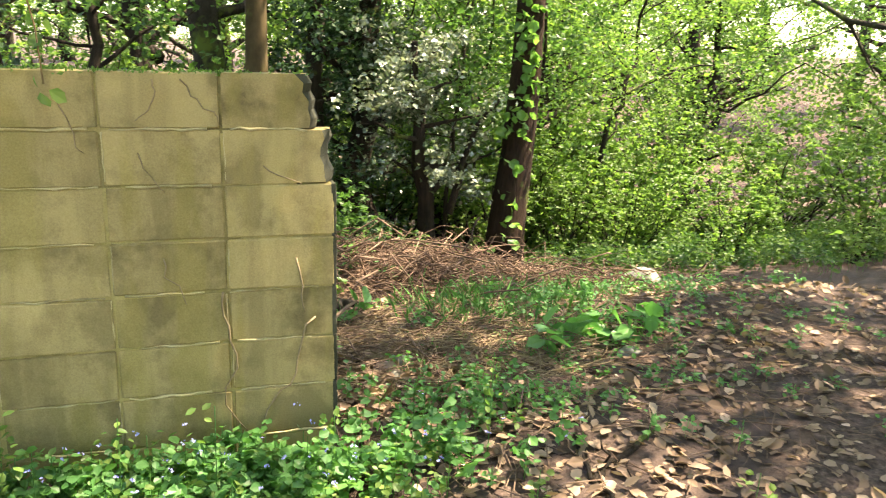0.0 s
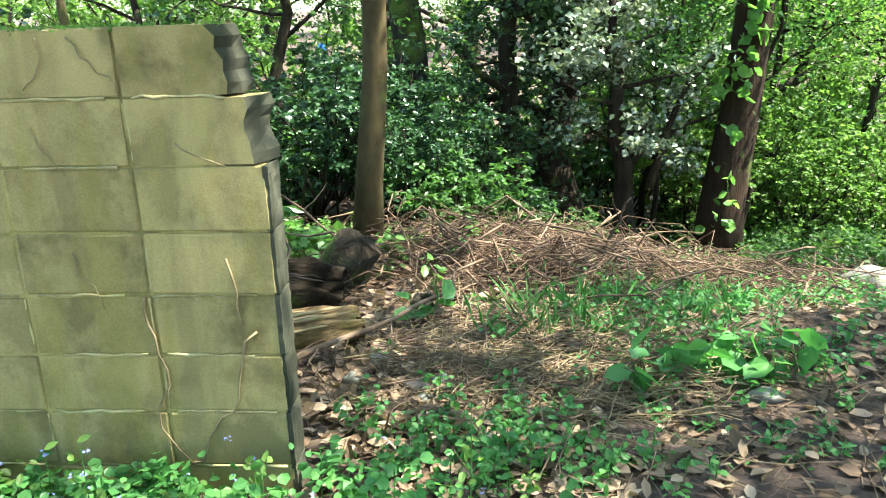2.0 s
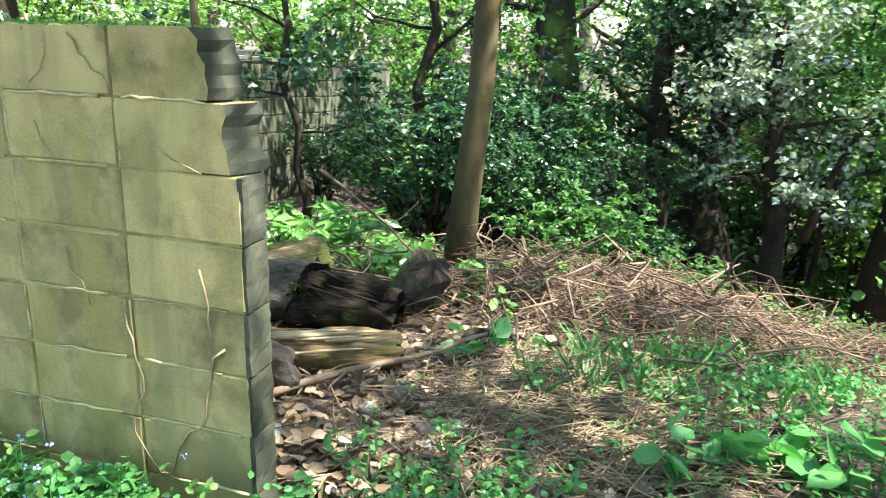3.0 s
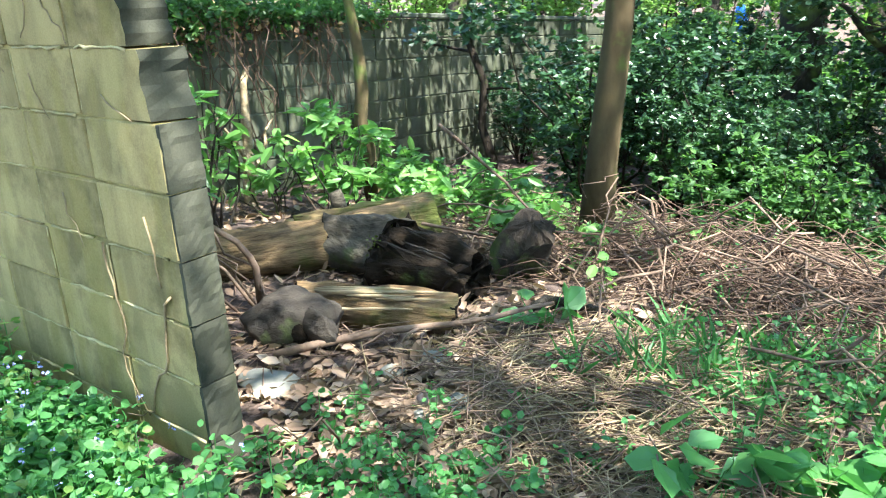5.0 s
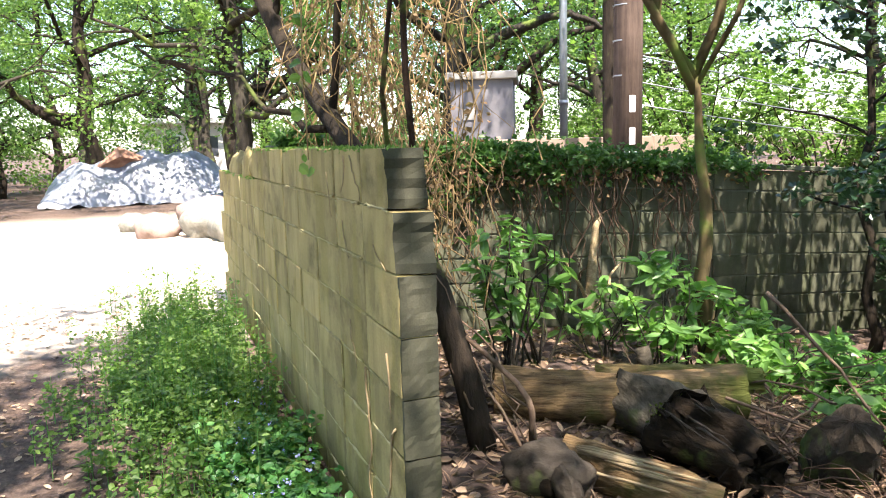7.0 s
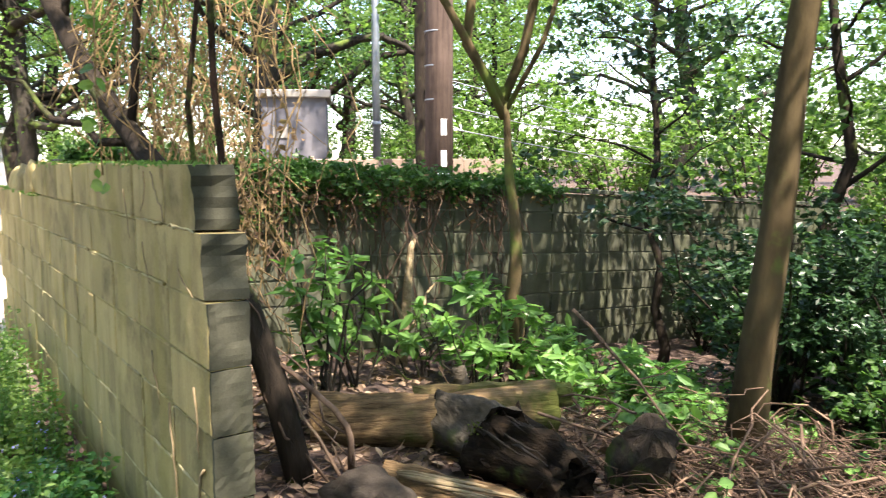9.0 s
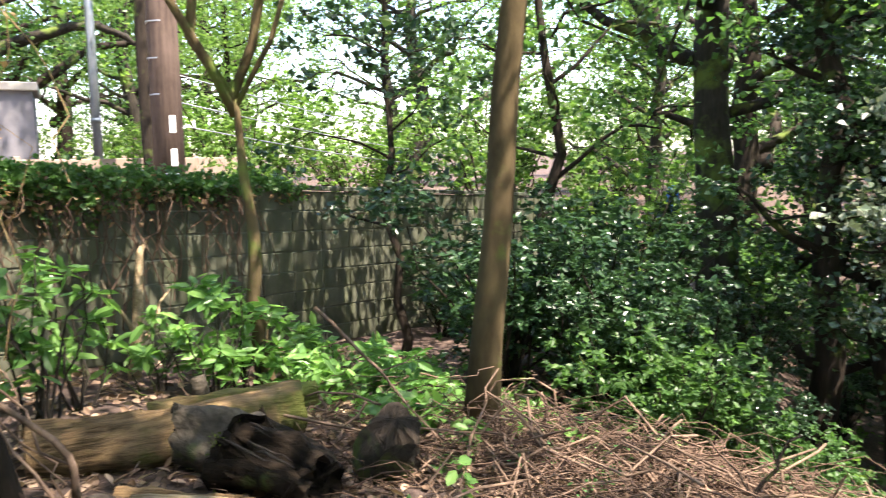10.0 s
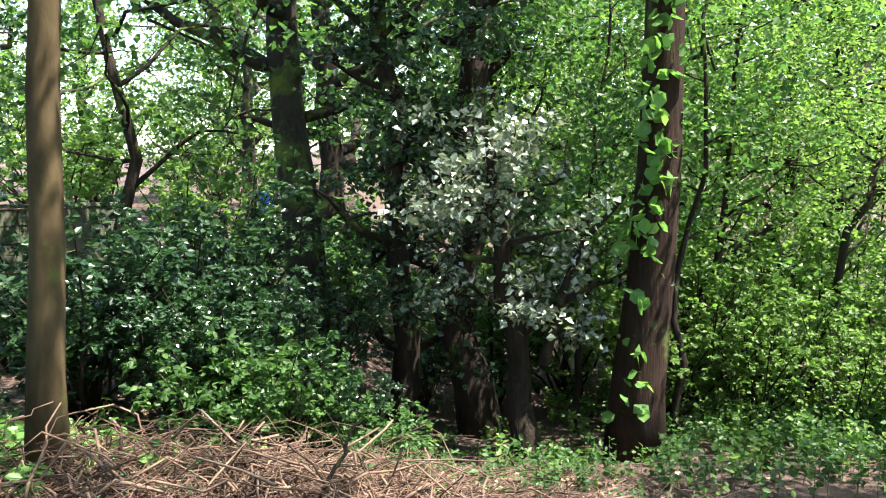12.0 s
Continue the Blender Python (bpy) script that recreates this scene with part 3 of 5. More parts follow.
def build_ivy_tree():
    t = tree_thing("tree", "tall reddish-barked tree with green ivy leaves climbing its trunk", 3.18, 6.38, 11, 0.225, B_RED, L_MID, 13, lean=(0.8, 0.4), crown_from=0.74, spread=2.4, limbs=8, clumps=26, per=46, size=0.1, sink=0.4, bend=0.012)
    g = np.random.default_rng(5)
    P = []
    for z in list(np.arange(0.55, 1.2, 0.28)) + [1.55] + list(np.arange(1.95, 4.8, 0.2)):
        for k in range(5 if z > 1.9 else 3):
            a = -math.pi / 2 + g.normal(-0.25, 0.5)
            r = 0.235 - 0.012 * z
            P.append((math.cos(a) * r + 0.072 * z, math.sin(a) * r + 0.036 * z, z + g.normal(0, 0.04)))
    P = np.repeat(np.array(P), 2, 0) + g.normal(0, 0.03, (len(P) * 2, 3))
    out = np.zeros((len(P), 3)) + np.array([0, -0.6, -0.3])
    part("ivy", mesh_np("ivy", *leaves_np(P, 0.14, g, 0.48, 0.2, 0.2, True, out)), L_SHRUB, t, "bright green ivy leaves")


build_ivy_tree()

tree_thing("tree", "dark crooked trunk topped with glossy leaves, glints painted pale", 2.38, 6.25, 3.0, 0.15, B_DARK, L_GLINT, 14, lean=(-0.45, 0.15), crown_from=0.42, spread=0.8, limbs=12, clumps=70, per=48, size=0.08, clump_r=0.2, sink=0.5,
           extra=[((0, 0, 0.9), (0.75, 0.2, 2.4), 0.05, 0.02)])
tree_thing("tree", "dark trunk smothered in evergreen climbers", 1.75, 7.4, 9.0, 0.22, B_DARK, L_DARK, 15, lean=(-0.2, 0.3), crown_from=0.16, spread=1.1, limbs=26, clumps=230, per=45, size=0.085, clump_r=0.3, sink=0.5)
tree_thing("tree", "dark trunk smothered in evergreen climbers", 0.75, 7.2, 8.0, 0.15, B_DARK, L_DARK, 16, lean=(0.2, 0.1), crown_from=0.12, spread=0.95, limbs=22, clumps=170, per=45, size=0.08, clump_r=0.28, sink=0.5)
tree_thing("tree", "big grey-barked tree with a long low limb", -0.22, 8.15, 9.0, 0.27, B_GREY, L_MID, 17, lean=(-0.35, 0.2), crown_from=0.35, spread=3.0, limbs=12, clumps=110, per=46, size=0.09, sink=0.5, bend=0.015,
           extra=[((-0.1, 0.05, 3.55), (-1.0, 0.1, 3.95), 0.1, 0.08), ((-0.98, 0.1, 3.93), (-1.75, 0.2, 5.5), 0.08, 0.045), ((-0.15, 0.1, 5.0), (0.95, -0.25, 3.8), 0.06, 0.03)])
tree_thing("tree", "slender dark sapling in the bright wood", 4.25, 8.6, 6.0, 0.055, B_DARK, L_LIGHT, 18, lean=(0.6, 0.2), crown_from=0.3, spread=1.5, limbs=10, clumps=90, per=70, size=0.058, bend=0.06)
tree_thing("tree", "slender dark sapling in the bright wood", 5.6, 8.7, 5.0, 0.06, B_DARK, L_LIGHT, 19, lean=(0.8, 0.2), crown_from=0.3, spread=1.7, limbs=10, clumps=90, per=70, size=0.058, bend=0.12)
tree_thing("tree", "slender dark sapling in the bright wood", 2.75, 8.8, 5.0, 0.05, B_DARK, L_MID, 20, lean=(0.5, 0.2), crown_from=0.3, spread=1.2, limbs=10, clumps=80, per=70, size=0.058, bend=0.06)
for sx, sy, sd, lx in ((3.25, 8.1, 171, 0.4), (2.75, 7.5, 172, 0.35), (3.75, 7.2, 173, 0.5)):
    tree_thing("tree", "thin bare dark stem in the wood", sx, sy, 5.0, 0.04, B_DARK, L_MID, sd, lean=(lx, 0.2), crown_from=0.4, spread=1.0, limbs=8, clumps=34, per=40, size=0.08, bend=0.05)
tree_thing("tree", "small evergreen leaning over the block wall", -2.5, 5.1, 4.2, 0.05, B_DARK, L_DARK, 21, lean=(-0.2, 0.1), crown_from=0.25, spread=1.3, limbs=16, clumps=55, per=30, size=0.085, clump_r=0.22, bend=0.05)
tree_thing("tree", "dark thin trunk beside the block wall", -1.75, 6.3, 6.0, 0.08, B_DARK, L_MID, 22, lean=(0.1, 0.1), crown_from=0.3, spread=1.6, limbs=12, clumps=60, per=40, size=0.085)


def build_leaning_trunk():
    t = thing("leaning_tree", -1.06, 0.77, float(gz(-1.06, 0.77)), "dark bare trunk leaning over the wall with hanging dry vines", "tree")
    path = np.array([(0, 0, -0.1), (-0.1, -0.07, 0.35), (-0.24, -0.16, 0.8), (-0.55, -0.26, 1.2), (-1.02, -0.4, 1.55), (-1.57, -0.55, 2.0), (-2.07, -0.7, 2.6), (-2.47, -0.8, 3.4), (-2.87, -0.9, 4.6)])
    g = np.random.default_rng(31)
    tubes = [tube_np(path, np.linspace(0.07, 0.05, 9), 12, 0.07, 1)]
    for a, c in (((-1.15, -0.43, 1.66), (-1.05, -0.3, 3.4)), ((-1.1, -0.42, 1.6), (-1.95, -1.05, 2.0)), ((-1.8, -0.62, 2.27), (-1.6, 0.1, 3.9))):
        tubes.append(tube_np(crooked(a, c, g, 7, 0.12), np.linspace(0.026, 0.01, 7), 7, 0.05, 2))
    part("trunk", mesh_np("trunk", *joined(tubes), True), B_DARK, t)
    vines, P = [], []
    for i in range(260):
        a = np.array([g.uniform(-2.5, -0.7), g.uniform(-0.5, 0.45), g.uniform(1.3, 3.4)])
        c = a + np.array([g.normal(0, 0.25), g.normal(0, 0.25), -g.uniform(0.3, 1.5)])
        b = crooked(a, c, g, 7, 0.2)
        b[:, 2] = np.maximum(b[:, 2], 0.05)
        b[:, 1] = np.where(b[:, 2] < 1.7, np.maximum(b[:, 1], -0.42), b[:, 1])
        vines.append(tube_np(b, np.full(7, g.uniform(0.0018, 0.005)), 4, 0, 0, False))
        P += [b[k] for k in (1, 3, 5) if g.random() < 0.4]
    part("dry_vines", mesh_np("dry_vines", *joined(vines), True), W_VINE, t, "tangle of dry tan vines")
    P = np.repeat(np.array(P), 4, 0)
    P += g.normal(0, 0.05, P.shape)
    part("dry_leaves", mesh_np("dry_leaves", *leaves_np(P, 0.045, g, 0.36, 0.2, 0.6)), L_BROWN, t, "withered rust-brown leaves")
    for x, y, h, r in ((-0.07, -0.3, 3.6, 0.016), (-0.78, -0.3, 3.8, 0.014)):
        part("stem", mesh_np("stem", *tube_np(crooked((x, y, -0.1), (x - 0.12, y + 0.1, h), g, 9, 0.03), np.linspace(r * 1.2, r * 0.8, 9), 7), True), B_RED, t, "thin upright reddish stem")
    sp = crooked((0.09, -0.82, 3.0), (0.12, -0.84, 1.45), g, 9, 0.03)
    sprig = part("hanging_sprig", mesh_np("hanging_sprig", *tube_np(sp, np.full(9, 0.003), 5), True), W_VINE, t, "thin hanging vine")
    P = np.repeat(sp[[5, 6, 7, 8]], 3, 0) + g.normal(0, 0.02, (12, 3))
    part("leaf", mesh_np("leaf", *leaves_np(P, 0.06, g, 0.4, 0.3, 0.4, True)), L_LIGHT, sprig, "fresh yellow-green leaves")["kind"] = "stuff"
    for i in range(6):
        q = crooked((0.12 + g.normal(0, 0.09), 0.2 + g.normal(0, 0.07), 0), (-0.3 + g.normal(0, 0.08), -0.12 + g.normal(0, 0.08), g.uniform(0.6, 1.25)), g, 8, 0.14)
        r = 0.018 if i < 1 else g.uniform(0.004, 0.009)
        part("broken_limb", mesh_np("broken_limb", *tube_np(q, np.linspace(r, r * 0.5, 8), 7, 0.08, 4 + i), True), W_STICK, t, "pale split limb propped on the trunk")


build_leaning_trunk()


def build_pale_stem():
    t = thing("dead_tree", -2.95, 2.5, float(gz(-2.95, 2.5)), "pale bleached dead stem leaning on the block wall", "tree")
    g = np.random.default_rng(33)
    part("trunk", mesh_np("trunk", *tube_np(crooked((0, 0, -0.05), (-0.25, 0.3, 1.0), g, 9, 0.06), np.linspace(0.055, 0.025, 9), 10, 0.12, 5), True), W_PALE, t)
    for e in ((-0.2, -0.1, 0.75), (-0.22, 0.5, 0.6)):
        part("branch", mesh_np("branch", *tube_np(crooked((-0.06, 0.08, 0.25), e, g, 7, 0.1), np.linspace(0.02, 0.006, 7), 7, 0.1, 6), True), W_PALE, t)


build_pale_stem()

# ---- logs ----
def log_thing(name, label, a, c, r0, r1, mat, end_mat, seed, wob=0.1, seg=26, rings=30, hollow=0.0):
    """A felled log between two points: rough bark skin and separate end faces, its grain along its own x axis."""
    a, c = Vector(a), Vector(c)
    L = (c - a).length
    t = thing(name, 0, 0, 0, label, "log")
    t.matrix_basis = Matrix.Translation((a + c) / 2) @ (c - a).to_track_quat("X", "Z").to_matrix().to_4x4()
    g = np.random.default_rng(seed)
    off = Vector((seed * 1.7, seed * 0.9, seed * 0.3))
    V = np.zeros((rings, seg, 3))
    for i in range(rings):
        f = i / (rings - 1)
        r, x = r0 + (r1 - r0) * f, (f - 0.5) * L
        bend = 0.55 * r * math.sin(f * 3.0 + seed)
        for j in range(seg):
            q = 2 * math.pi * j / seg
            n = Vector((x * 1.6, math.cos(q) * 1.3, math.sin(q) * 1.3)) + off
            groove = abs(noise.noise(Vector((x * 1.2, math.cos(q) * 5, math.sin(q) * 5)) + off))
            k = r * (1 + wob * (1.7 * noise.noise(n) + 0.9 * noise.noise(n * 3.3) + 0.45 * noise.noise(n * 8.0) - 1.3 * groove))
            end = 0.25 * r * noise.noise(Vector((math.cos(q) * 1.5, math.sin(q) * 1.5, seed + i // 8))) * max(0, 1 - min(i, rings - 1 - i) / 3)
            V[i, j] = (x + end, math.cos(q) * k + bend, math.sin(q) * k)
    i = np.arange(rings * seg).reshape(rings, seg)
    n = np.roll(i, -1, 1)
    F = np.stack([i[:-1], n[:-1], n[1:], i[1:]], -1).reshape(-1, 4)
    part("bark", mesh_np("bark", V.reshape(-1, 3), F, True), mat, t)
    for e, sgn in ((0, -1), (rings - 1, 1)):
        ring = V[e]
        cen = ring.mean(0)
        vs, fs = [], []
        for k, f in enumerate((1.0, 0.86, 0.66, 0.42, 0.14)):
            jit = g.normal(0, 0.008 + hollow * 0.1, (seg, 3)) * (k > 0)
            vs.append(cen + (ring - cen) * f + np.array([-hollow * (1 - f * f) * sgn, 0, 0]) + jit)
        vs = np.vstack(vs)
        for k in range(4):
            for j in range(seg):
                l = (j + 1) % seg
                fs.append((k * seg + j, k * seg + l, (k + 1) * seg + l, (k + 1) * seg + j))
        for j in range(1, seg - 2, 2):
            fs.append((4 * seg, 4 * seg + j, 4 * seg + j + 1, 4 * seg + j + 2))
        part("end_grain", mesh_np("end_grain", vs, np.array(fs), False), end_mat, t, "weathered broken end")
    return t


log_thing("log", "long fallen log with pale wood and yellow-green moss", (-1.53, 1.04, 0.11), (-0.84, 2.16, 0.14), 0.14, 0.15, W_LOG, W_LOG, 41, 0.15)
lg = log_thing("log", "split mossy log slab with a sawn branch stub", (-1.46, 1.68, 0.13), (-0.86, 2.3, 0.2), 0.1, 0.06, W_SLAB, W_SLAB, 42, 0.3)
part("branch_stub", mesh_np("branch_stub", *tube_np([(-0.18, 0.0, 0.05), (-0.18, 0.0, 0.13), (-0.19, 0.01, 0.18)], [0.055, 0.042, 0.04], 12, 0.04, 2), True), W_BARK, lg, "short sawn branch stub")
log_thing("log", "short bark-covered log with a mossy rotten end", (-1.02, 1.66, 0.13), (-0.62, 1.5, 0.14), 0.15, 0.185, W_BARK, W_ROT_SHADE, 43, 0.17, 30, 26, 0.08)
HOLLOW = log_thing("log", "black decayed hollow log chunk with grey splintered top", (-0.66, 1.56, 0.13), (-0.14, 1.62, 0.07), 0.19, 0.14, W_ROT_SHADE, W_ROT_SHADE, 44, 0.24, 40, 34, 0.16)
low_log = log_thing("log", "low broken log with torn pale wood", (-0.66, 0.9, 0.07), (-0.02, 1.3, 0.05), 0.11, 0.095, W_LOG, W_ROT_SHADE, 45, 0.24, 30, 30, 0.05)
chunk = thing("log", -0.55, 0.82, 0.0, "dark rounded chunk of bark with a hole beside the low log", "log", rz=24)
part("bark", rock_mesh("bark", 0.2, 0.125, 0.125, 46, 4), W_CHUNK, chunk, at=pose(0, 0, 0.085))
part("bark_flap", rock_mesh("bark_flap", 0.1, 0.05, 0.1, 49, 4), W_CHUNK, chunk, "curled flap of dark bark", pose(0.15, -0.075, 0.07, 12, 0, -20))
# Solid near-black lump painted to look like the shade inside a hole.
part("hole", rock_mesh("hole", 0.045, 0.03, 0.05, 50, 3), W_ROT_SHADE, chunk, "near-black lump standing for the shade in a hole", pose(0.075, -0.1, 0.075, 0, 0, 10))
log_thing("stump", "old grey tilted tree stump with a smooth weathered top", (-0.26, 2.32, -0.2), (-0.13, 2.14, 0.2), 0.19, 0.135, B_GREY, B_DARK, 47, 0.2, 30, 20, -0.05)["category"] = "stump"


def dress_hollow_log():
    """Grey splinters along the top of the rotten log and a cushion of moss on its open end."""
    g = np.random.default_rng(48)
    for i in range(16):
        q = g.uniform(0.45, 2.4)
        x0 = g.uniform(-0.24, 0.06)
        L = min(g.uniform(0.1, 0.3), 0.21 - x0)
        r = 0.175 - 0.05 * (x0 + 0.25)
        p = np.array([(x0 + L * f, math.cos(q) * (r - 0.07 * f * L + 0.02 * f), math.sin(q) * (r - 0.09 * f * L) + g.normal(0, 0.004)) for f in np.linspace(0, 1, 6)])
        w = g.uniform(0.003, 0.007)
        part("splinter", mesh_np("splinter", *tube_np(p, w * np.array([0.4, 1, 1.1, 0.9, 0.6, 0.2]), 6, 0.15, i), True), W_CHUNK, HOLLOW)
    a = g.uniform(0, 2 * math.pi, 900)
    rr = 0.17 * np.sqrt(g.uniform(0.1, 1, 900))
    P = np.stack([-0.27 + g.normal(0, 0.015, 900), np.cos(a) * rr, np.sin(a) * rr], 1)
    P = P[np.sin(9 * a) + np.sin(5 * a + 2) + g.normal(0, 0.5, 900) > 0.3]
    part("moss", mesh_np("moss", *leaves_np(P, 0.02, g, 0.35, 0.1, -0.2)), L_MOSS, HOLLOW, "dark green moss on the rotten end")["kind"] = "stuff"
    for i in range(12):
        q, x0 = g.uniform(0.3, 2.6), g.uniform(-0.3, 0.05)
        p = np.array([(x0 + 0.3 * f, math.cos(q) * 0.107, math.sin(q) * 0.107) for f in np.linspace(0, 1, 5)])
        part("splinter", mesh_np("splinter", *tube_np(p, g.uniform(0.006, 0.012) * np.array([0.3, 1, 1, 0.8, 0.2]), 6, 0.15, i), True), W_PALE, low_log)


dress_hollow_log()

# ---- stones ----
def stone(x, y, sx, sy, sz, seed, mat, label, name="stone", rz=0, cat="stone"):
    me = rock_mesh(name, sx, sy, sz, seed)
    ob = part(name, me, mat, None, "", pose(x, y, float(gz(x, y)) + sz * 0.55, 0, 0, rz))
    return tagged(ob, label, cat)


stone(0.44, 0.68, 0.06, 0.048, 0.04, 1, M_STONE, "rounded grey-green stone among dry leaves")
stone(0.35, 0.65, 0.055, 0.035, 0.035, 2, M_STONE2, "pinkish stone beside a grey stone")
stone(0.385, 0.58, 0.05, 0.035, 0.022, 3, M_STONE, "flat dark stone beside a pink stone")
stone(-0.3, 0.47, 0.15, 0.09, 0.02, 4, M_STONE, "flat pale slab of stone near the wall end")
stone(0.05, 0.78, 0.05, 0.04, 0.035, 5, M_STONE, "small grey stone in the litter")
stone(0.12, 0.95, 0.06, 0.05, 0.035, 6, M_STONE, "small grey stone in the litter")
stone(3.4, 3.3, 0.2, 0.16, 0.12, 7, M_STONE, "pale grey boulder at the path edge")
stone(1.75, 0.7, 0.07, 0.05, 0.03, 8, M_STONE, "small pale stone at the path edge")
for i, (x, y, s) in enumerate(((-11.6, 0.3, 0.55), (-12.2, -0.5, 0.45), (-11.0, 0.75, 0.5), (-12.8, 0.4, 0.6), (-13.3, -0.9, 0.35))):
    stone(x, y, s, s * 0.8, s * 0.62, 60 + i, M_STONE2 if i % 2 else M_STONE, "rough boulder at the edge of the sunny yard", "boulder", i * 50, "boulder")


# ---- yard beyond ----
def build_tarp_heap():
    t = thing("tarp_heap", -22.0, -0.6, 0, "heap of debris under a crumpled grey-blue tarpaulin", "heap")
    n = 44
    u = np.linspace(-1, 1, n)
    X, Y = np.meshgrid(u * 1.5, u * 2.7)
    g = np.random.default_rng(9)
    Z = np.zeros_like(X)
    for i in range(n):
        for j in range(n):
            p = Vector((X[i, j], Y[i, j], 0))
            Z[i, j] = 1.25 * max(0, 1 - (abs(X[i, j]) / 1.5) ** 2.2) ** 0.7 * max(0, 1 - (abs(Y[i, j]) / 2.75) ** 2.4) ** 0.6 * (1 + 0.5 * noise.noise(p * 0.9)) + 0.14 * noise.noise(p * 2.6) + 0.03
    i = np.arange(n * n).reshape(n, n)
    F = np.stack([i[:-1, :-1], i[:-1, 1:], i[1:, 1:], i[1:, :-1]], -1).reshape(-1, 4)
    part("tarpaulin", mesh_np("tarpaulin", np.stack([X, Y, np.maximum(Z, 0.01)], -1).reshape(-1, 3), F), M_TARP, t)
    part("rusty_sheet", mesh_np("rusty_sheet", *tube_np([(0.6, -1.2, 1.05), (0.65, -0.6, 1.35), (0.6, 0.1, 1.2)], [0.1, 0.35, 0.12], 8, 0.2, 3)), M_TIN, t, "rusty brown sheet on the tarpaulin")


build_tarp_heap()
for i, (x, y, s) in enumerate(((-23.5, 2.4, 0.75), (-22.8, 3.3, 0.6), (-24.6, 0.2, 0.9), (-20.5, 2.6, 0.5))):
    stone(x, y, s, s, s * 0.8, 80 + i, M_STONE2, "brown debris mound beside the tarpaulin", "debris_mound", i * 40, "heap")


def build_shed():
    t = thing("shed", -11.1, 4.7, 0, "small pale grey concrete shed with a flat roof", "shed", rz=-28)
    part("wall", box_mesh("wall", -1.7, 0, 0, 1.15, -0.6, 2.62, 0.01), M_SHED, t)
    part("roof", box_mesh("roof", -1.8, 0.08, -0.08, 1.23, 2.62, 2.76, 0.015), M_SHEDTOP, t, "grey roof slab")
    part("vent", box_mesh("vent", 0.0, 0.02, 0.2, 0.45, 1.9, 2.1, 0.004), M_SHEDTOP, t)


build_shed()
tree_thing("tree", "stout dark tree with a long level limb behind the shed", -14.2, 5.95, 12, 0.32, B_GREY, L_LIGHT, 23, lean=(0.2, 0.3), crown_from=0.5, spread=4.2, limbs=14, clumps=150, per=46, size=0.16, clump_r=0.7, bend=0.01,
           extra=[((0.1, 0.1, 3.1), (0.85, 1.25, 3.9), 0.16, 0.12), ((0.83, 1.22, 3.88), (1.5, 2.3, 4.2), 0.12, 0.08), ((1.48, 2.28, 4.18), (1.9, 3.0, 3.75), 0.08, 0.05)])


def build_house():
    t = thing("house", -43, 2.4, 0, "low white house with a flat eave far across the yard", "house")
    part("wall", box_mesh("wall", -4, 0, -3.0, 3.0, 0, 2.9, 0.02), M_HOUSE, t)
    part("roof", box_mesh("roof", -4.4, 0.5, -3.4, 3.4, 2.9, 3.2, 0.03), M_PLATE, t, "white flat roof")
    for y in (-1.8, 0.2, 1.6):
        part("window", box_mesh("window", 0, 0.04, y, y + 0.9, 1.1, 2.2, 0.01), M_GLASSDARK, t)


build_house()


def build_pole():
    t = thing("utility_pole", -6.57, 5.4, float(gz(-6.57, 5.4)), "dark wooden utility pole with white marker plates", "utility pole")
    part("shaft", mesh_np("shaft", *tube_np([(0, 0, -0.3), (0.02, 0, 3), (0.03, 0.02, 9)], [0.2, 0.19, 0.17], 18), True), M_POLE, t)
    z0 = float(gz(-6.57, 5.4))
    for z in (1.94, 1.52):
        part("marker_plate", box_mesh("marker_plate", -0.04, 0.04, -0.01, 0.01, -0.11, 0.11, 0.003), M_PLATE, t, "white marker plate", pose(0.19, -0.05, z - z0, 0, 0, 75))
    for z in (1.3, 2.3, 2.75, 3.2):
        part("wire_band", mesh_np("wire_band", *tube_np([(0.01, 0, z - z0), (0.01, 0, z - z0 + 0.02)], [0.196, 0.196], 18), True), M_STEEL, t, "steel wire band")


build_pole()
tree_thing("tree", "dark creeper-covered tree close behind the utility pole", -8.0, 6.15, 11, 0.15, B_DARK, L_LIGHT, 24, lean=(-0.3, 0.1), crown_from=0.5, spread=3.3, limbs=14, clumps=130, per=50, size=0.11, clump_r=0.5, bend=0.015)
t = thing("steel_post", -11.9, 7.55, 0, "plain grey steel post", "post")
part("shaft", mesh_np("shaft", *tube_np([(0, 0, -0.3), (0, 0, 4), (0, 0, 8.5)], [0.085, 0.08, 0.07], 14), True), M_STEEL, t)
part("collar", mesh_np("collar", *tube_np([(0, 0, 2.2), (0, 0, 2.3)], [0.1, 0.1], 14), True), M_STEEL, t)


def build_fence():
    t = thing("panel_fence", -10.4, 9.6, 0, "tan panel fence beyond the block wall", "fence", rz=-61)
    for i in range(8):
        part("panel", box_mesh("panel", -0.59 + i * 1.2, 0.59 + i * 1.2, -0.02, 0.02, -0.4, 1.52, 0.008), M_FENCE, t)
        part("post", box_mesh("post", i * 1.2 - 0.64, i * 1.2 - 0.56, -0.06, -0.022, -0.5, 1.56, 0.008), M_FENCE, t)


build_fence()
t = thing("blue_tarp", -2.6, 13.0, float(gz(-2.6, 13.0)), "blue plastic sheet hung in the undergrowth", "tarp")
bs = float(gz(-2.6, 13.0))
part("pole", mesh_np("pole", *tube_np([(0, 0.05, -0.2), (0, 0.05, 0.95 - bs)], [0.03, 0.03], 8), True), B_GREY, t)
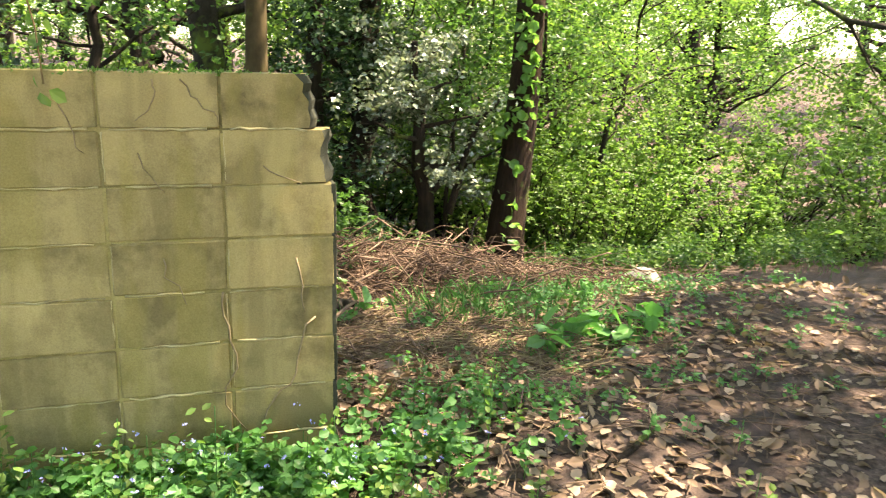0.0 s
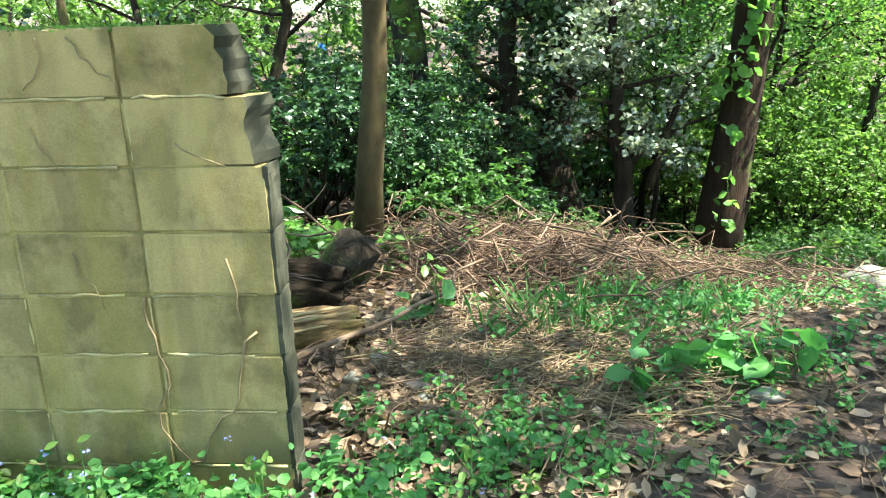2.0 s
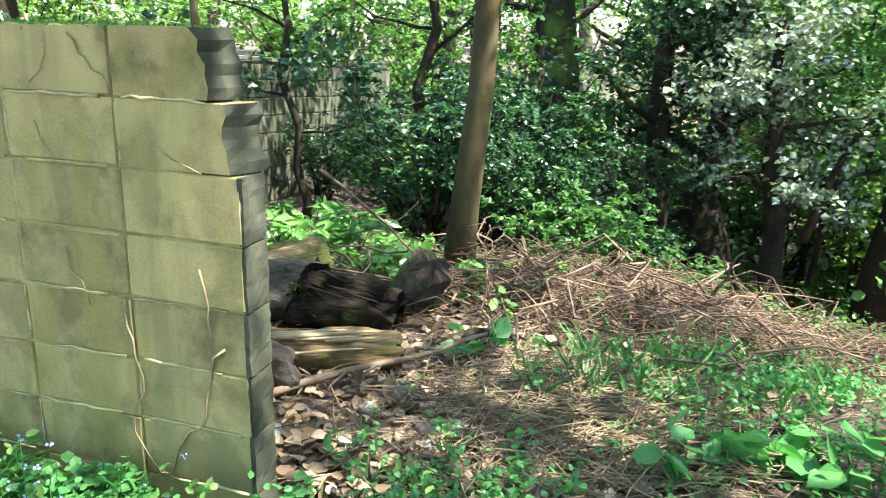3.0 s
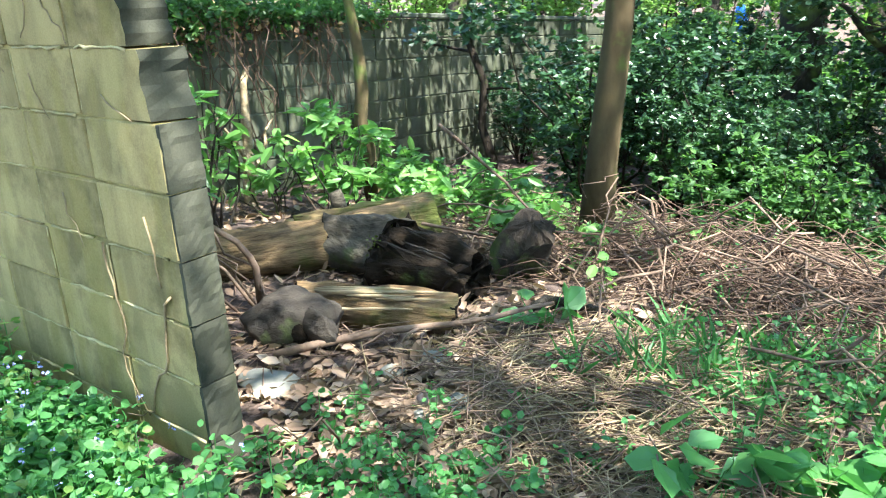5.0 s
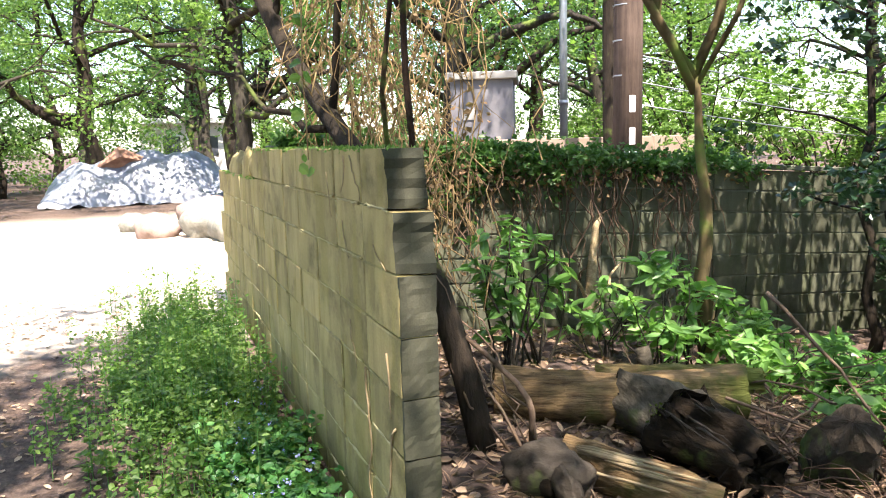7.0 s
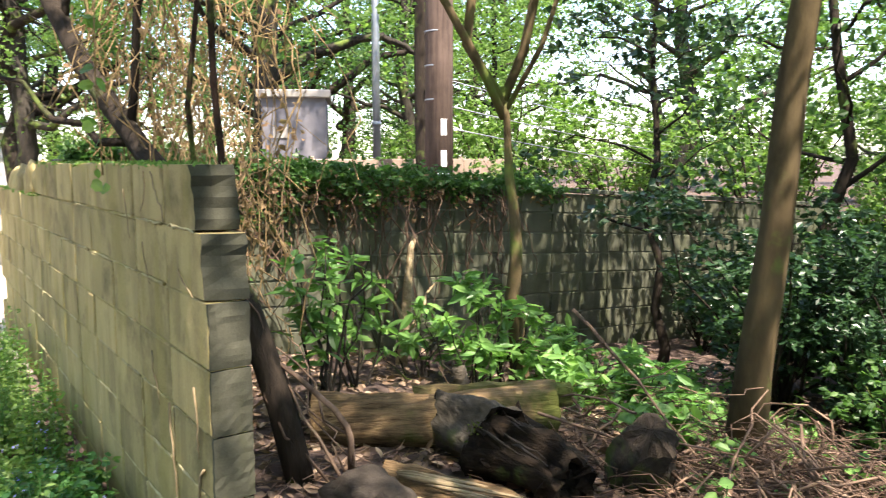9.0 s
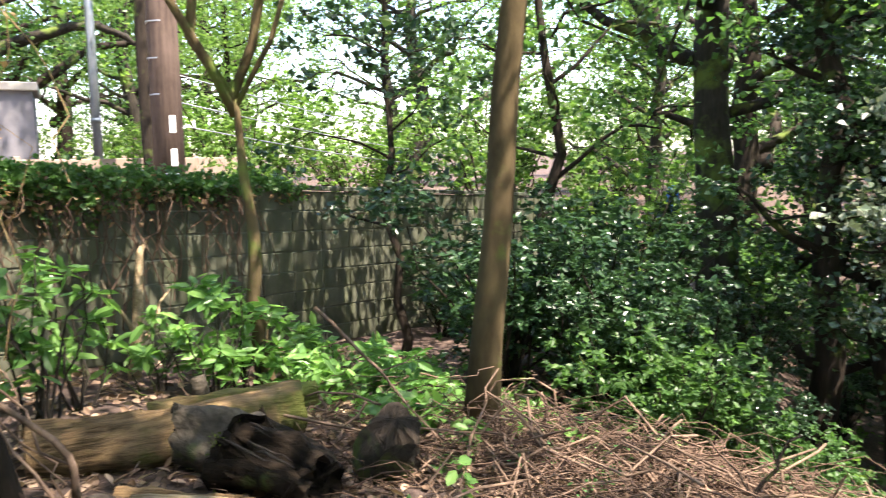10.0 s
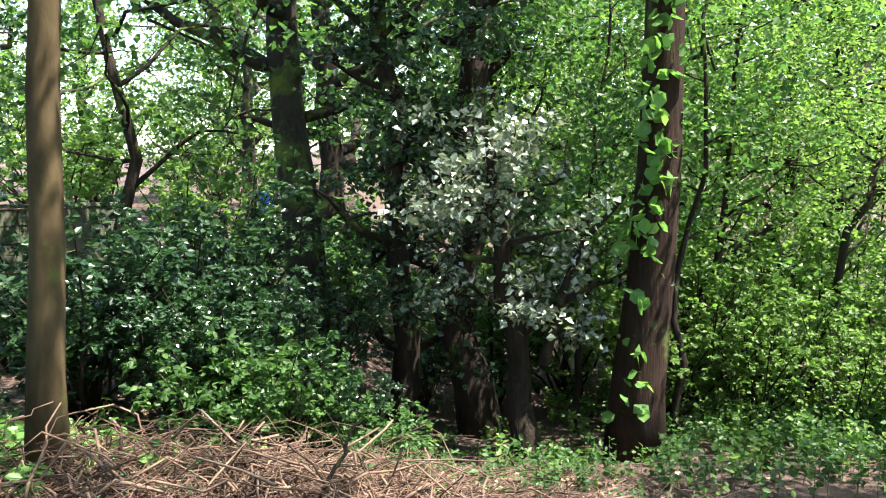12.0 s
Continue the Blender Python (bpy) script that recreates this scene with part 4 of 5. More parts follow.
V, F = tube_np([(0, 0, 0.15 - bs), (0.02, 0, 0.5 - bs), (0, 0, 0.9 - bs)], [0.12, 0.16, 0.07], 10, 0.25, 3)
part("sheet", mesh_np("sheet", V, F), M_BLUE, t)
def build_cable(i, z):
    g = np.random.default_rng(i)
    s = np.linspace(0, 1, 14)
    P = np.stack([-6.5 + s * -6, 5.4 + s * 22, z - 0.7 * np.sin(s * math.pi)], 1)
    ob = part("cable", mesh_np("cable", *tube_np(P, np.full(14, 0.009), 4), True), M_STEEL)
    tagged(ob, "thin grey wire strung from the utility pole", "cable", "pole wires")


for i, z in enumerate((2.25, 2.6, 1.95)):
    build_cable(i, z)

# ---- woods around: a few trees, copied ----
def woods():
    g = random.Random(21)
    kinds = [
        tree_thing("woodland_tree", "leafy woodland tree with bright spring foliage", -19.7, 1.8, 10, 0.26, B_GREY, L_LIGHT, 101, lean=(0.5, 0.2), crown_from=0.22, spread=3.6, limbs=16, clumps=150, per=66, size=0.115, clump_r=0.6, group="trees of the wood"),
        tree_thing("woodland_tree", "leafy woodland tree with mid-green foliage", -16.5, 7.0, 11, 0.3, B_DARK, L_MID, 102, lean=(-0.6, 0.4), crown_from=0.25, spread=4.0, limbs=15, clumps=150, per=66, size=0.115, clump_r=0.6, group="trees of the wood",
                   extra=[((0, 0, 2.6), (1.2, 3.4, 4.3), 0.16, 0.08)]),
        tree_thing("woodland_tree", "tall thin woodland tree with light foliage", -27.4, -5.2, 9, 0.16, B_DARK, L_LIGHT, 103, lean=(0.3, -0.3), crown_from=0.12, spread=2.6, limbs=20, clumps=180, per=66, size=0.115, clump_r=0.55, group="trees of the wood"),
    ]
    spots = [(-24.0, -2.3, 1), (-31, 2, 0), (-30, 8, 2), (-26, 12, 1), (-20, 13, 0), (-15, 13, 2), (-12, 17, 0), (-9, 26, 2), (-36, -9, 0), (-33, -4, 2), (-24, 20, 0), 
             (-5, 19, 0), (-1.5, 15, 1), (1.5, 13, 2), (4, 12, 0), (6.5, 13, 2), (8, 16, 1), (3, 19, 0), (12, 15, 2), (14.5, 7.0, 0), (0, 22, 0), (6, 24, 0), (15, 20, 1), (16, 12, 2), (18, 26, 0), (-3, 29, 1), (-40, 16, 1), (-46, 4, 0), (-46, -8, 2), (-38, 26, 0), (9.5, 20, 2), (13, 29, 0), (22, 18, 1)]
    for x, y, k in spots:
        s = g.uniform(0.85, 1.2)
        copy_thing(kinds[k], pose(x, y, float(gz(x, y)) - 0.1, 0, 0, g.uniform(0, 360)) @ Matrix.Diagonal((s, s, s, 1)))
    for i in range(36):
        a = radians(-112 + 160 * i / 35 + g.uniform(-1.5, 1.5))
        d, s = g.uniform(36, 58), g.uniform(1.2, 1.7)
        if radians(-46) < a < radians(-19) and i % 2:
            continue
        x, y = 1 + d * math.sin(a), -1 + d * math.cos(a)
        copy_thing(kinds[g.randrange(3)], pose(x, y, float(gz(x, y)) - 0.3, 0, 0, g.uniform(0, 360)) @ Matrix.Diagonal((s, s, s, 1)))
    # crowns over and behind the walker, mostly unseen trees added to cast shade
    kinds.append(tree_thing("woodland_tree", "tall woodland tree with a high open crown, added out of view for shade", 6.2, -8.5, 11, 0.2, B_GREY, L_LIGHT, 104, lean=(-0.8, 0.3), crown_from=0.5, spread=3.0, limbs=18, clumps=330, per=50, size=0.14, clump_r=0.6, group="trees of the wood"))
    for x, y, k, s in ((8.6, 3.2, 3, 0.8), (-19.6, 2.2, 1, 1.1), (1.6, -4.6, 3, 0.85), (5.9, -6.0, 3, 1.0), (8.0, -2.4, 3, 0.95), (-4.6, -9.0, 3, 0.9), (2.0, -9.5, 3, 1.0), (-18.8, -4.9, 0, 0.9), (-21.0, -7.5, 0, 1.0), (13, -8, 1, 1.1), (0, -18, 1, 1.2), (9, -18, 0, 1.2), (-12, -18, 0, 1.2), (17, 3, 0, 1.1)):
        copy_thing(kinds[k], pose(x, y, float(gz(x, y)) - 0.1, 0, 0, g.uniform(0, 360)) @ Matrix.Diagonal((s, s, s, 1)))


woods()


# ---- shrubs ----
def shrubs():
    g = random.Random(5)
    lab = "green broad-leaved shrub growing before the block wall"
    for i, (x, y, h, s, r) in enumerate(((-1.77, 1.25, 1.0, 0.28, 12), (-2.25, 1.7, 0.95, 0.32, 14), (-1.9, 2.42, 0.75, 0.36, 16), (-2.05, 2.8, 0.85, 0.34, 18), (-1.45, 2.95, 0.42, 0.4, 16), (-1.2, 3.3, 0.4, 0.36, 14), (-2.5, 2.4, 0.5, 0.4, 13), (-2.3, 3.5, 0.45, 0.4, 15))):
        shrub_thing("shrub", lab, x, y, float(gz(x, y)), h, s, L_SHRUB, 200 + i, 8, int(r * 1.25), 10, 0.125, "shrubs along the wall", None, 0.21)
    a = shrub_thing("undergrowth_bush", "dense dark evergreen undergrowth bush", 0.1, 4.9, float(gz(0.1, 4.9)), 1.3, 0.75, L_DARK, 230, 18, 460, 11, 0.052, "undergrowth bushes", B_DARK, 0.32, 0.12)
    b = shrub_thing("undergrowth_bush", "loose mid-green undergrowth bush", 0.35, 4.25, float(gz(0.35, 4.25)), 0.9, 0.75, L_MID, 231, 16, 330, 10, 0.058, "undergrowth bushes", B_DARK, 0.3, 0.12)
    c = shrub_thing("undergrowth_bush", "light green leafy bush in the wood", 4.6, 7.6, float(gz(4.6, 7.6)), 1.5, 0.95, L_LIGHT, 232, 20, 520, 10, 0.055, "undergrowth bushes", B_DARK, 0.36, 0.1)
    spots = [(-14, 20, c), (-20, 26, c), (-11, 27, c), (-17, 30, c), (-12, 23, b), (-25, 27, c), (-7, 21, c), (-9, 31, b), (-1.3, 5.0, b), (-0.95, 4.5, a), (-0.3, 5.5, a), (-0.6, 5.7, a), (-0.2, 4.6, a), (0.55, 4.5, b), (1.3, 4.3, b), (0.9, 5.0, a), (-2.8, 6.2, a), (-1.2, 6.6, a), (0.2, 6.4, a), (-0.5, 7.2, a), (-2.4, 7.4, b), (-1.4, 8.6, a), (0.9, 8.6, a), (1.7, 9.2, b), (3.6, 7.9, c), (2.7, 10, c), (5.6, 7.4, c), (6.3, 8.6, c), (4.9, 9.2, c), (3.8, 10.4, c), (6.9, 6.6, c), (7.4, 9.8, c), (5.8, 11, c), (8.6, 8.2, c), (4.4, 12.3, c), (9.0, 6.0, c), (7.8, 5.2, c), (10.4, 9.5, c), (1.4, 11.5, b), (-0.6, 10.8, b), (-2.9, 9.3, b), (-3.0, 11.5, c), (-6, 12.5, c), (-9.5, 12.5, c), (-13.5, 9.8, c), (-12.5, 11.8, c), (-16, 10, c), (-8.3, 8.3, c), (-27, 4.5, c), (-29, -6.5, c), (-31, -1, b), (-26.5, 7, c)]
    for x, y, o in spots:
        s = g.uniform(0.8, 1.3) * (1.6 if abs(x) > 12 or y > 9 else 0.7 if x > 0.4 and y < 6 else 1.0)
        copy_thing(o, pose(x, y, float(gz(x, y)) - 0.03, 0, 0, g.uniform(0, 360)) @ Matrix.Diagonal((s, s, s * g.uniform(0.85, 1.15), 1)))


shrubs()


# ---- ivy on the far wall ----
def build_wall_ivy():
    g = np.random.default_rng(61)
    t = thing("wall_ivy", -3.4, 1.6, 1.2, "ivy and dead runners hanging over the block wall", "ivy")
    n = 6400
    y = -1.4 + 4.6 * g.beta(1.0, 1.7, n)
    drop = np.abs(g.normal(0, 0.17, n)) * (1.2 - smooth01((y + 0.6) / 2.6) * 0.85) * (1 + 0.6 * np.sin(5 * y) * np.sin(11 * y + 1))
    top = 1.3 - 0.065 * (y + 1.6 - 3.67)
    side = g.random(n) < 0.6
    P = np.stack([np.where(side, 0.02 + np.abs(g.normal(0, 0.05, n)), g.uniform(-0.2, 0.06, n)), y, top - 1.2 + np.where(side, -drop, np.abs(g.normal(0.02, 0.05, n)))], 1)
    part("dead_leaves", mesh_np("dead_leaves", *leaves_np(P[::9] + g.normal(0, 0.03, P[::9].shape) - np.array([-0.03, 0, 0.1]), 0.055, g, 0.4, 0.2, 0.5)), L_BROWN, t, "withered brown leaves")
    part("foliage", mesh_np("foliage", *leaves_np(P, 0.06, g, 0.45, 0.35, 0.25)), L_MID, t)
    runners = []
    for i in range(170):
        yy = g.uniform(-1.2, 2.4) if i % 3 else g.uniform(-1.2, 0.9)
        a = np.array([0.03, yy, 1.3 - 0.065 * (yy + 1.6 - 3.67) - 1.2])
        b = crooked(a, a + np.array([g.uniform(0.0, 0.2), g.normal(0, 0.15), -g.uniform(0.2, 1.25)]), g, 7, 0.2)
        b[:, 0] = np.maximum(b[:, 0], 0.012)
        runners.append(tube_np(b, np.full(7, g.uniform(0.002, 0.006)), 4, 0, 0, False))
    part("runner", mesh_np("runner", *joined(runners), True), W_TWIG, t, "dry tan runners")


build_wall_ivy()


# ---- brush pile, litter, weeds ----
def build_brush_pile():
    g = np.random.default_rng(71)
    t = thing("brush_pile", 1.1, 2.9, float(gz(1.1, 2.9)), "pile of cut dry branches and twigs", "brush pile")
    o = np.array([1.1, 2.9, float(gz(1.1, 2.9))])
    fine, thick = [], []
    for i in range(3000):
        x, y = g.normal(1.0, 0.85), g.normal(2.9, 0.45)
        L = g.uniform(0.15, 0.75)
        a = g.normal(-0.15, 0.8) + (math.pi if g.random() < 0.5 else 0)
        d = np.array([math.cos(a), math.sin(a), g.normal(0, 0.32 if i % 7 == 0 else 0.16)]) * L
        z = float(gz(x, y)) + abs(g.normal(0.06, 0.09))
        b = crooked(np.array([x, y, z]) - d / 2 - o, np.array([x, y, z]) + d / 2 - o, g, 5, 0.3)
        b[:, 2] = np.maximum(b[:, 2], gz(b[:, 0] + o[0], b[:, 1] + o[1]) - o[2])
        (thick if i % 7 == 0 else fine).append(tube_np(b, np.linspace(1, 0.6, 5) * (g.uniform(0.004, 0.010) if i % 7 == 0 else g.uniform(0.0016, 0.0042)), 5, 0, 0, False))
    part("fine_brush", mesh_np("fine_brush", *joined(fine), True), W_TWIG, t)["kind"] = "stuff"
    for st in thick:
        part("stick", mesh_np("stick", *st, True), W_STICK, t)


build_brush_pile()


def branch_thing(a, c, r, mat, seed, label, bend=0.1, twigs=0):
    g = np.random.default_rng(seed)
    a, c = np.array(a, float), np.array(c, float)
    for p in (a, c):
        p[2] += float(gz(p[0], p[1]))
    b = crooked(a, c, g, 9, bend)
    b[:, 2] = np.maximum(b[:, 2], gz(b[:, 0], b[:, 1]) + r * 0.4)
    ob = part("fallen_branch", mesh_np("fallen_branch", *tube_np(b, np.linspace(r, r * 0.45, 9), 8, 0.06, seed), True), mat)
    tagged(ob, label, "branch")
    for i in range(twigs):
        k = 2 + i % 6
        e = b[k] + g.standard_normal(3) * 0.16
        e[2] = max(e[2], float(gz(e[0], e[1])) + 0.01)
        part("twig", mesh_np("twig", *tube_np(crooked(b[k], e, g, 4, 0.2), np.linspace(r * 0.4, r * 0.15, 4), 5), True), mat, ob)


branch_thing((-0.45, 0.62, 0.02), (0.35, 1.5, 0.12), 0.02, W_STICK, 1, "long pale bare branch lying across the litter", 0.04, 3)
branch_thing((0.25, 1.5, 0.08), (0.72, 2.0, 0.02), 0.025, B_GREY, 2, "dark crooked branch on the ground", 0.12, 3)
branch_thing((0.9, -0.5, 0.0), (1.5, -0.1, 0.02), 0.018, B_DARK, 3, "dark stick on the bare path", 0.08, 2)
branch_thing((1.0, -0.15, 0.0), (0.85, -0.9, 0.02), 0.014, B_DARK, 4, "dark stick on the bare path", 0.08, 1)
branch_thing((-0.95, 2.4, 0.75), (-0.15, 2.55, 0.05), 0.012, W_STICK, 5, "thin pale stick leaning on the brush", 0.03, 3)
branch_thing((0.25, 2.9, 0.0), (0.22, 2.92, 0.33), 0.014, W_STICK, 6, "short upright stick in the brush pile", 0.08)
branch_thing((1.3, 2.5, 0.0), (1.55, 2.75, 0.55), 0.014, B_DARK, 7, "dark branch poking out of the brush pile", 0.1, 4)
branch_thing((0.15, 0.3, 0.0), (0.6, 0.42, 0.01), 0.012, W_STICK, 8, "weathered stick by the wall end", 0.08, 1)
branch_thing((0.55, 1.1, 0.0), (1.1, 0.6, 0.02), 0.009, W_STICK, 9, "thin dry stalk on the litter", 0.06, 2)
branch_thing((0.7, 1.5, 0.05), (0.95, 0.9, 0.02), 0.008, W_STICK, 10, "thin dry stalk on the litter", 0.06, 2)


def build_litter():
    g = np.random.default_rng(81)
    n = 17500
    x, y = g.uniform(-3.3, 4.2, n), g.uniform(-1.6, 5.6, n)
    keep = g.random(n) < np.clip(1.2 - 0.2 * np.hypot(x - 0.2, y - 1.4) + 0.35 * np.sin(3 * x + 1) * np.sin(2.6 * y), 0.08, 1)
    keep &= ~((y > -0.05) & (y < 0.16) & (x < 0.03))
    x, y = np.append(x[keep], g.normal(0.45, 0.4, 1500)), np.append(y[keep], g.normal(0.6, 0.38, 1500))
    ok = ~((y < 0.18) & (x < 0.05))
    x, y = x[ok], y[ok]
    P = np.stack([x, y, gz(x, y) + 0.006 + np.abs(g.normal(0, 0.012, len(x)))], 1)
    ob = part("leaf_litter", mesh_np("leaf_litter", *leaves_np(P, 0.07, g, 0.32, 0.66, 0.0, True)), L_LITTER)
    tagged(ob, "brown and tan dead leaves scattered over the soil", "leaf litter", kind="stuff")
    n = 7000
    x, y = g.uniform(-6.5, 3.4, n), g.uniform(-3.4, -0.4, n)
    keep = (g.random(n) < np.clip(0.55 + 0.45 * np.sin(2.3 * x + 1) * np.sin(2.9 * y), 0.1, 1)) & ~((y > -0.75) & (x < 0.1))
    x, y = x[keep], y[keep]
    P = np.stack([x, y, gz(x, y) + 0.005 + np.abs(g.normal(0, 0.006, len(x)))], 1)
    ob = part("leaf_litter", mesh_np("leaf_litter", *leaves_np(P, 0.045, g, 0.3, 0.8, 0.0, True)), L_LITTER)
    tagged(ob, "small brown leaves trodden into the bare soil", "leaf litter", kind="stuff")
    n = 2600
    x, y = g.uniform(-1.6, 3.2, n), g.uniform(-0.6, 3.2, n)
    ok = ~((y > -0.3) & (y < 0.3) & (x < 0.1))
    x, y = np.append(x, g.normal(0.75, 0.32, 900)), np.append(y, g.normal(0.95, 0.26, 900))
    ok = np.append(ok, np.ones(900, bool))
    x, y = np.append(x, g.normal(2.3, 0.8, 1100)), np.append(y, g.normal(4.4, 0.7, 1100))
    ok = np.append(ok, np.ones(1100, bool))
    tw = []
    for k, (px, py) in enumerate(zip(x[ok], y[ok])):
        a, L = g.uniform(0, 6.28), g.uniform(0.05, 0.3)
        z = float(gz(px, py)) + (g.uniform(0.004, 0.03) if k < len(x[ok]) - 2000 else g.uniform(0.005, 0.1))
        tw.append(tube_np(crooked((px, py, z), (px + math.cos(a) * L, py + math.sin(a) * L, z + g.normal(0, 0.02)), g, 3, 0.12), np.full(3, g.uniform(0.0012, 0.0035)), 4, 0, 0, False))
    ob = part("twig_litter", mesh_np("twig_litter", *joined(tw), True), W_STICK)
    tagged(ob, "fine dry twigs and stalks strewn on the ground", "twigs", kind="stuff")


build_litter()


def build_straw():
    """Pale dry stalks thrown in a loose mat over the litter."""
    g = np.random.default_rng(83)
    st = []
    for k in range(1300):
        x, y = g.normal(0.8, 0.34), g.normal(0.95, 0.3)
        a, L = g.normal(0.6, 1.0), g.uniform(0.1, 0.42)
        z = float(gz(x, y)) + g.uniform(0.01, 0.1) * math.exp(-((x - 0.8) ** 2 + (y - 0.95) ** 2) / 0.25)
        st.append(tube_np(crooked((x, y, z), (x + math.cos(a) * L, y + math.sin(a) * L, float(gz(x, y)) + g.uniform(0.01, 0.09)), g, 4, 0.14), np.full(4, g.uniform(0.0012, 0.0032)), 4, 0, 0, False))
    tagged(part("dry_straw", mesh_np("dry_straw", *joined(st), True), W_STRAW), "loose mat of pale dry stalks on the leaf litter", "straw", kind="stuff")


build_straw()


def weed_patch(name, label, cx, cy, sx, sy, plants, height, leaf, size, mat, seed, width=0.45, per=12, keep=None, grass=False):
    g = np.random.default_rng(seed)
    x, y = g.normal(cx, sx, plants), g.normal(cy, sy, plants)
    if keep:
        k = keep(x, y)
        x, y = x[k], y[k]
    z = gz(x, y)
    h = height * g.uniform(0.35, 1.1, len(x))
    rep = np.repeat(np.arange(len(x)), per)
    f = g.uniform(0.25, 1, len(rep))
    P = np.stack([x[rep] + g.normal(0, 0.045, len(rep)) * f, y[rep] + g.normal(0, 0.045, len(rep)) * f, z[rep] + h[rep] * f], 1)
    if keep:
        P = P[keep(P[:, 0], P[:, 1])]
    if grass:
        P = np.stack([x[rep] + g.normal(0, 0.03, len(rep)), y[rep] + g.normal(0, 0.03, len(rep)), z[rep]], 1)
        V, F = leaves_np(P, height, g, 0.009, 0.1, -0.9, True)
    else:
        V, F = leaves_np(P, size, g, width, 0.6, 0.0, True)
    meshes = [(V, F)]
    ob = part(name, mesh_np(name, *joined(meshes)), mat)
    tagged(ob, label, "plants", kind="stuff")
    st = [tube_np([(a, b, c - 0.02), (a + 0.01, b, c + e)], [0.0025, 0.0015], 4, 0, 0, False) for a, b, c, e in zip(x, y, z, h)]
    if not grass:
        part("stalks", mesh_np("stalks", *joined(st), True), L_WEED, ob)["kind"] = "stuff"


front = lambda x, y: (y < -0.03) | (x > 0.06)
weed_patch("wall_weeds", "bright green lobed weeds along the foot of the wall", -0.75, -0.28, 0.55, 0.13, 260, 0.22, 0, 0.042, L_WEED, 91, 0.45, 22, front)
weed_patch("wall_weeds", "green herbs and small blue flowers beside the wall", -2.6, -0.55, 1.2, 0.3, 700, 0.26, 0, 0.032, L_LIGHT, 92, 0.4, 22, front)
weed_patch("wall_weeds", "tall pale green weeds along the wall", -3.2, -0.45, 1.2, 0.2, 320, 0.42, 0, 0.036, L_LIGHT, 93, 0.3, 20, front)
weed_patch("low_weeds", "small green weeds among the dead leaves", 0.55, 0.15, 0.4, 0.25, 80, 0.12, 0, 0.03, L_WEED, 94, 0.45, 18, front)
weed_patch("low_weeds", "small green weeds among the dead leaves", 1.5, 1.3, 0.5, 0.35, 90, 0.15, 0, 0.03, L_WEED, 95, 0.4, 18)
weed_patch("low_weeds", "green weeds and seedlings on the slope", 2.2, 2.3, 0.8, 0.6, 150, 0.16, 0, 0.034, L_WEED, 96, 0.4, 18)
weed_patch("low_weeds", "scattered green weeds beside the path", 2.2, 0.5, 0.8, 0.6, 70, 0.1, 0, 0.03, L_WEED, 97, 0.4, 16)
weed_patch("grass_tuft", "tufts of fine green grass in the litter", 0.95, 1.35, 0.28, 0.2, 34, 0.19, 0, 0, L_WEED, 98, 0.04, 12, None, True)
weed_patch("grass_tuft", "tufts of fine green grass on the slope", 1.6, 1.9, 0.4, 0.3, 34, 0.18, 0, 0, L_WEED, 99, 0.04, 12, None, True)
weed_patch("wood_floor_plants", "green seedlings and ferns covering the falling wood floor", 5.7, 7.7, 1.5, 1.4, 1100, 0.4, 0, 0.06, L_MID, 100, 0.38, 18)
weed_patch("wood_floor_plants", "green seedlings and ferns covering the falling wood floor", 8.0, 9.0, 2.6, 2.6, 1500, 0.5, 0, 0.06, L_LIGHT, 104, 0.38, 16)
weed_patch("wood_floor_plants", "scattered dark seedlings below the brush pile", 2.5, 5.4, 0.9, 0.6, 150, 0.3, 0, 0.05, L_MID, 105, 0.35, 14)
weed_patch("wood_floor_plants", "low green plants behind the logs", -1.0, 3.5, 0.9, 0.5, 240, 0.25, 0, 0.07, L_SHRUB, 103, 0.35, 12)
for i, (x, y) in enumerate(((1.44, 0.8), (1.56, 0.9), (1.66, 1.0), (0.3, 1.5), (1.88, 0.86), (1.3, 0.74))):
    shrub_thing("broadleaf_seedling", "seedling with large heart-shaped green leaves", x, y, float(gz(x, y)), 0.17, 0.14, L_WEED, 300 + i, 6, 6, 2, 0.13, "broadleaf seedlings", L_WEED, 0.42, 0.3)
shrub_thing("broadleaf_seedling", "bright green seedling beside the stump", -0.54, 2.64, float(gz(-0.54, 2.64)), 0.26, 0.24, L_SHRUB, 320, 9, 22, 5, 0.1, "broadleaf seedlings", L_WEED, 0.36, 0.3)


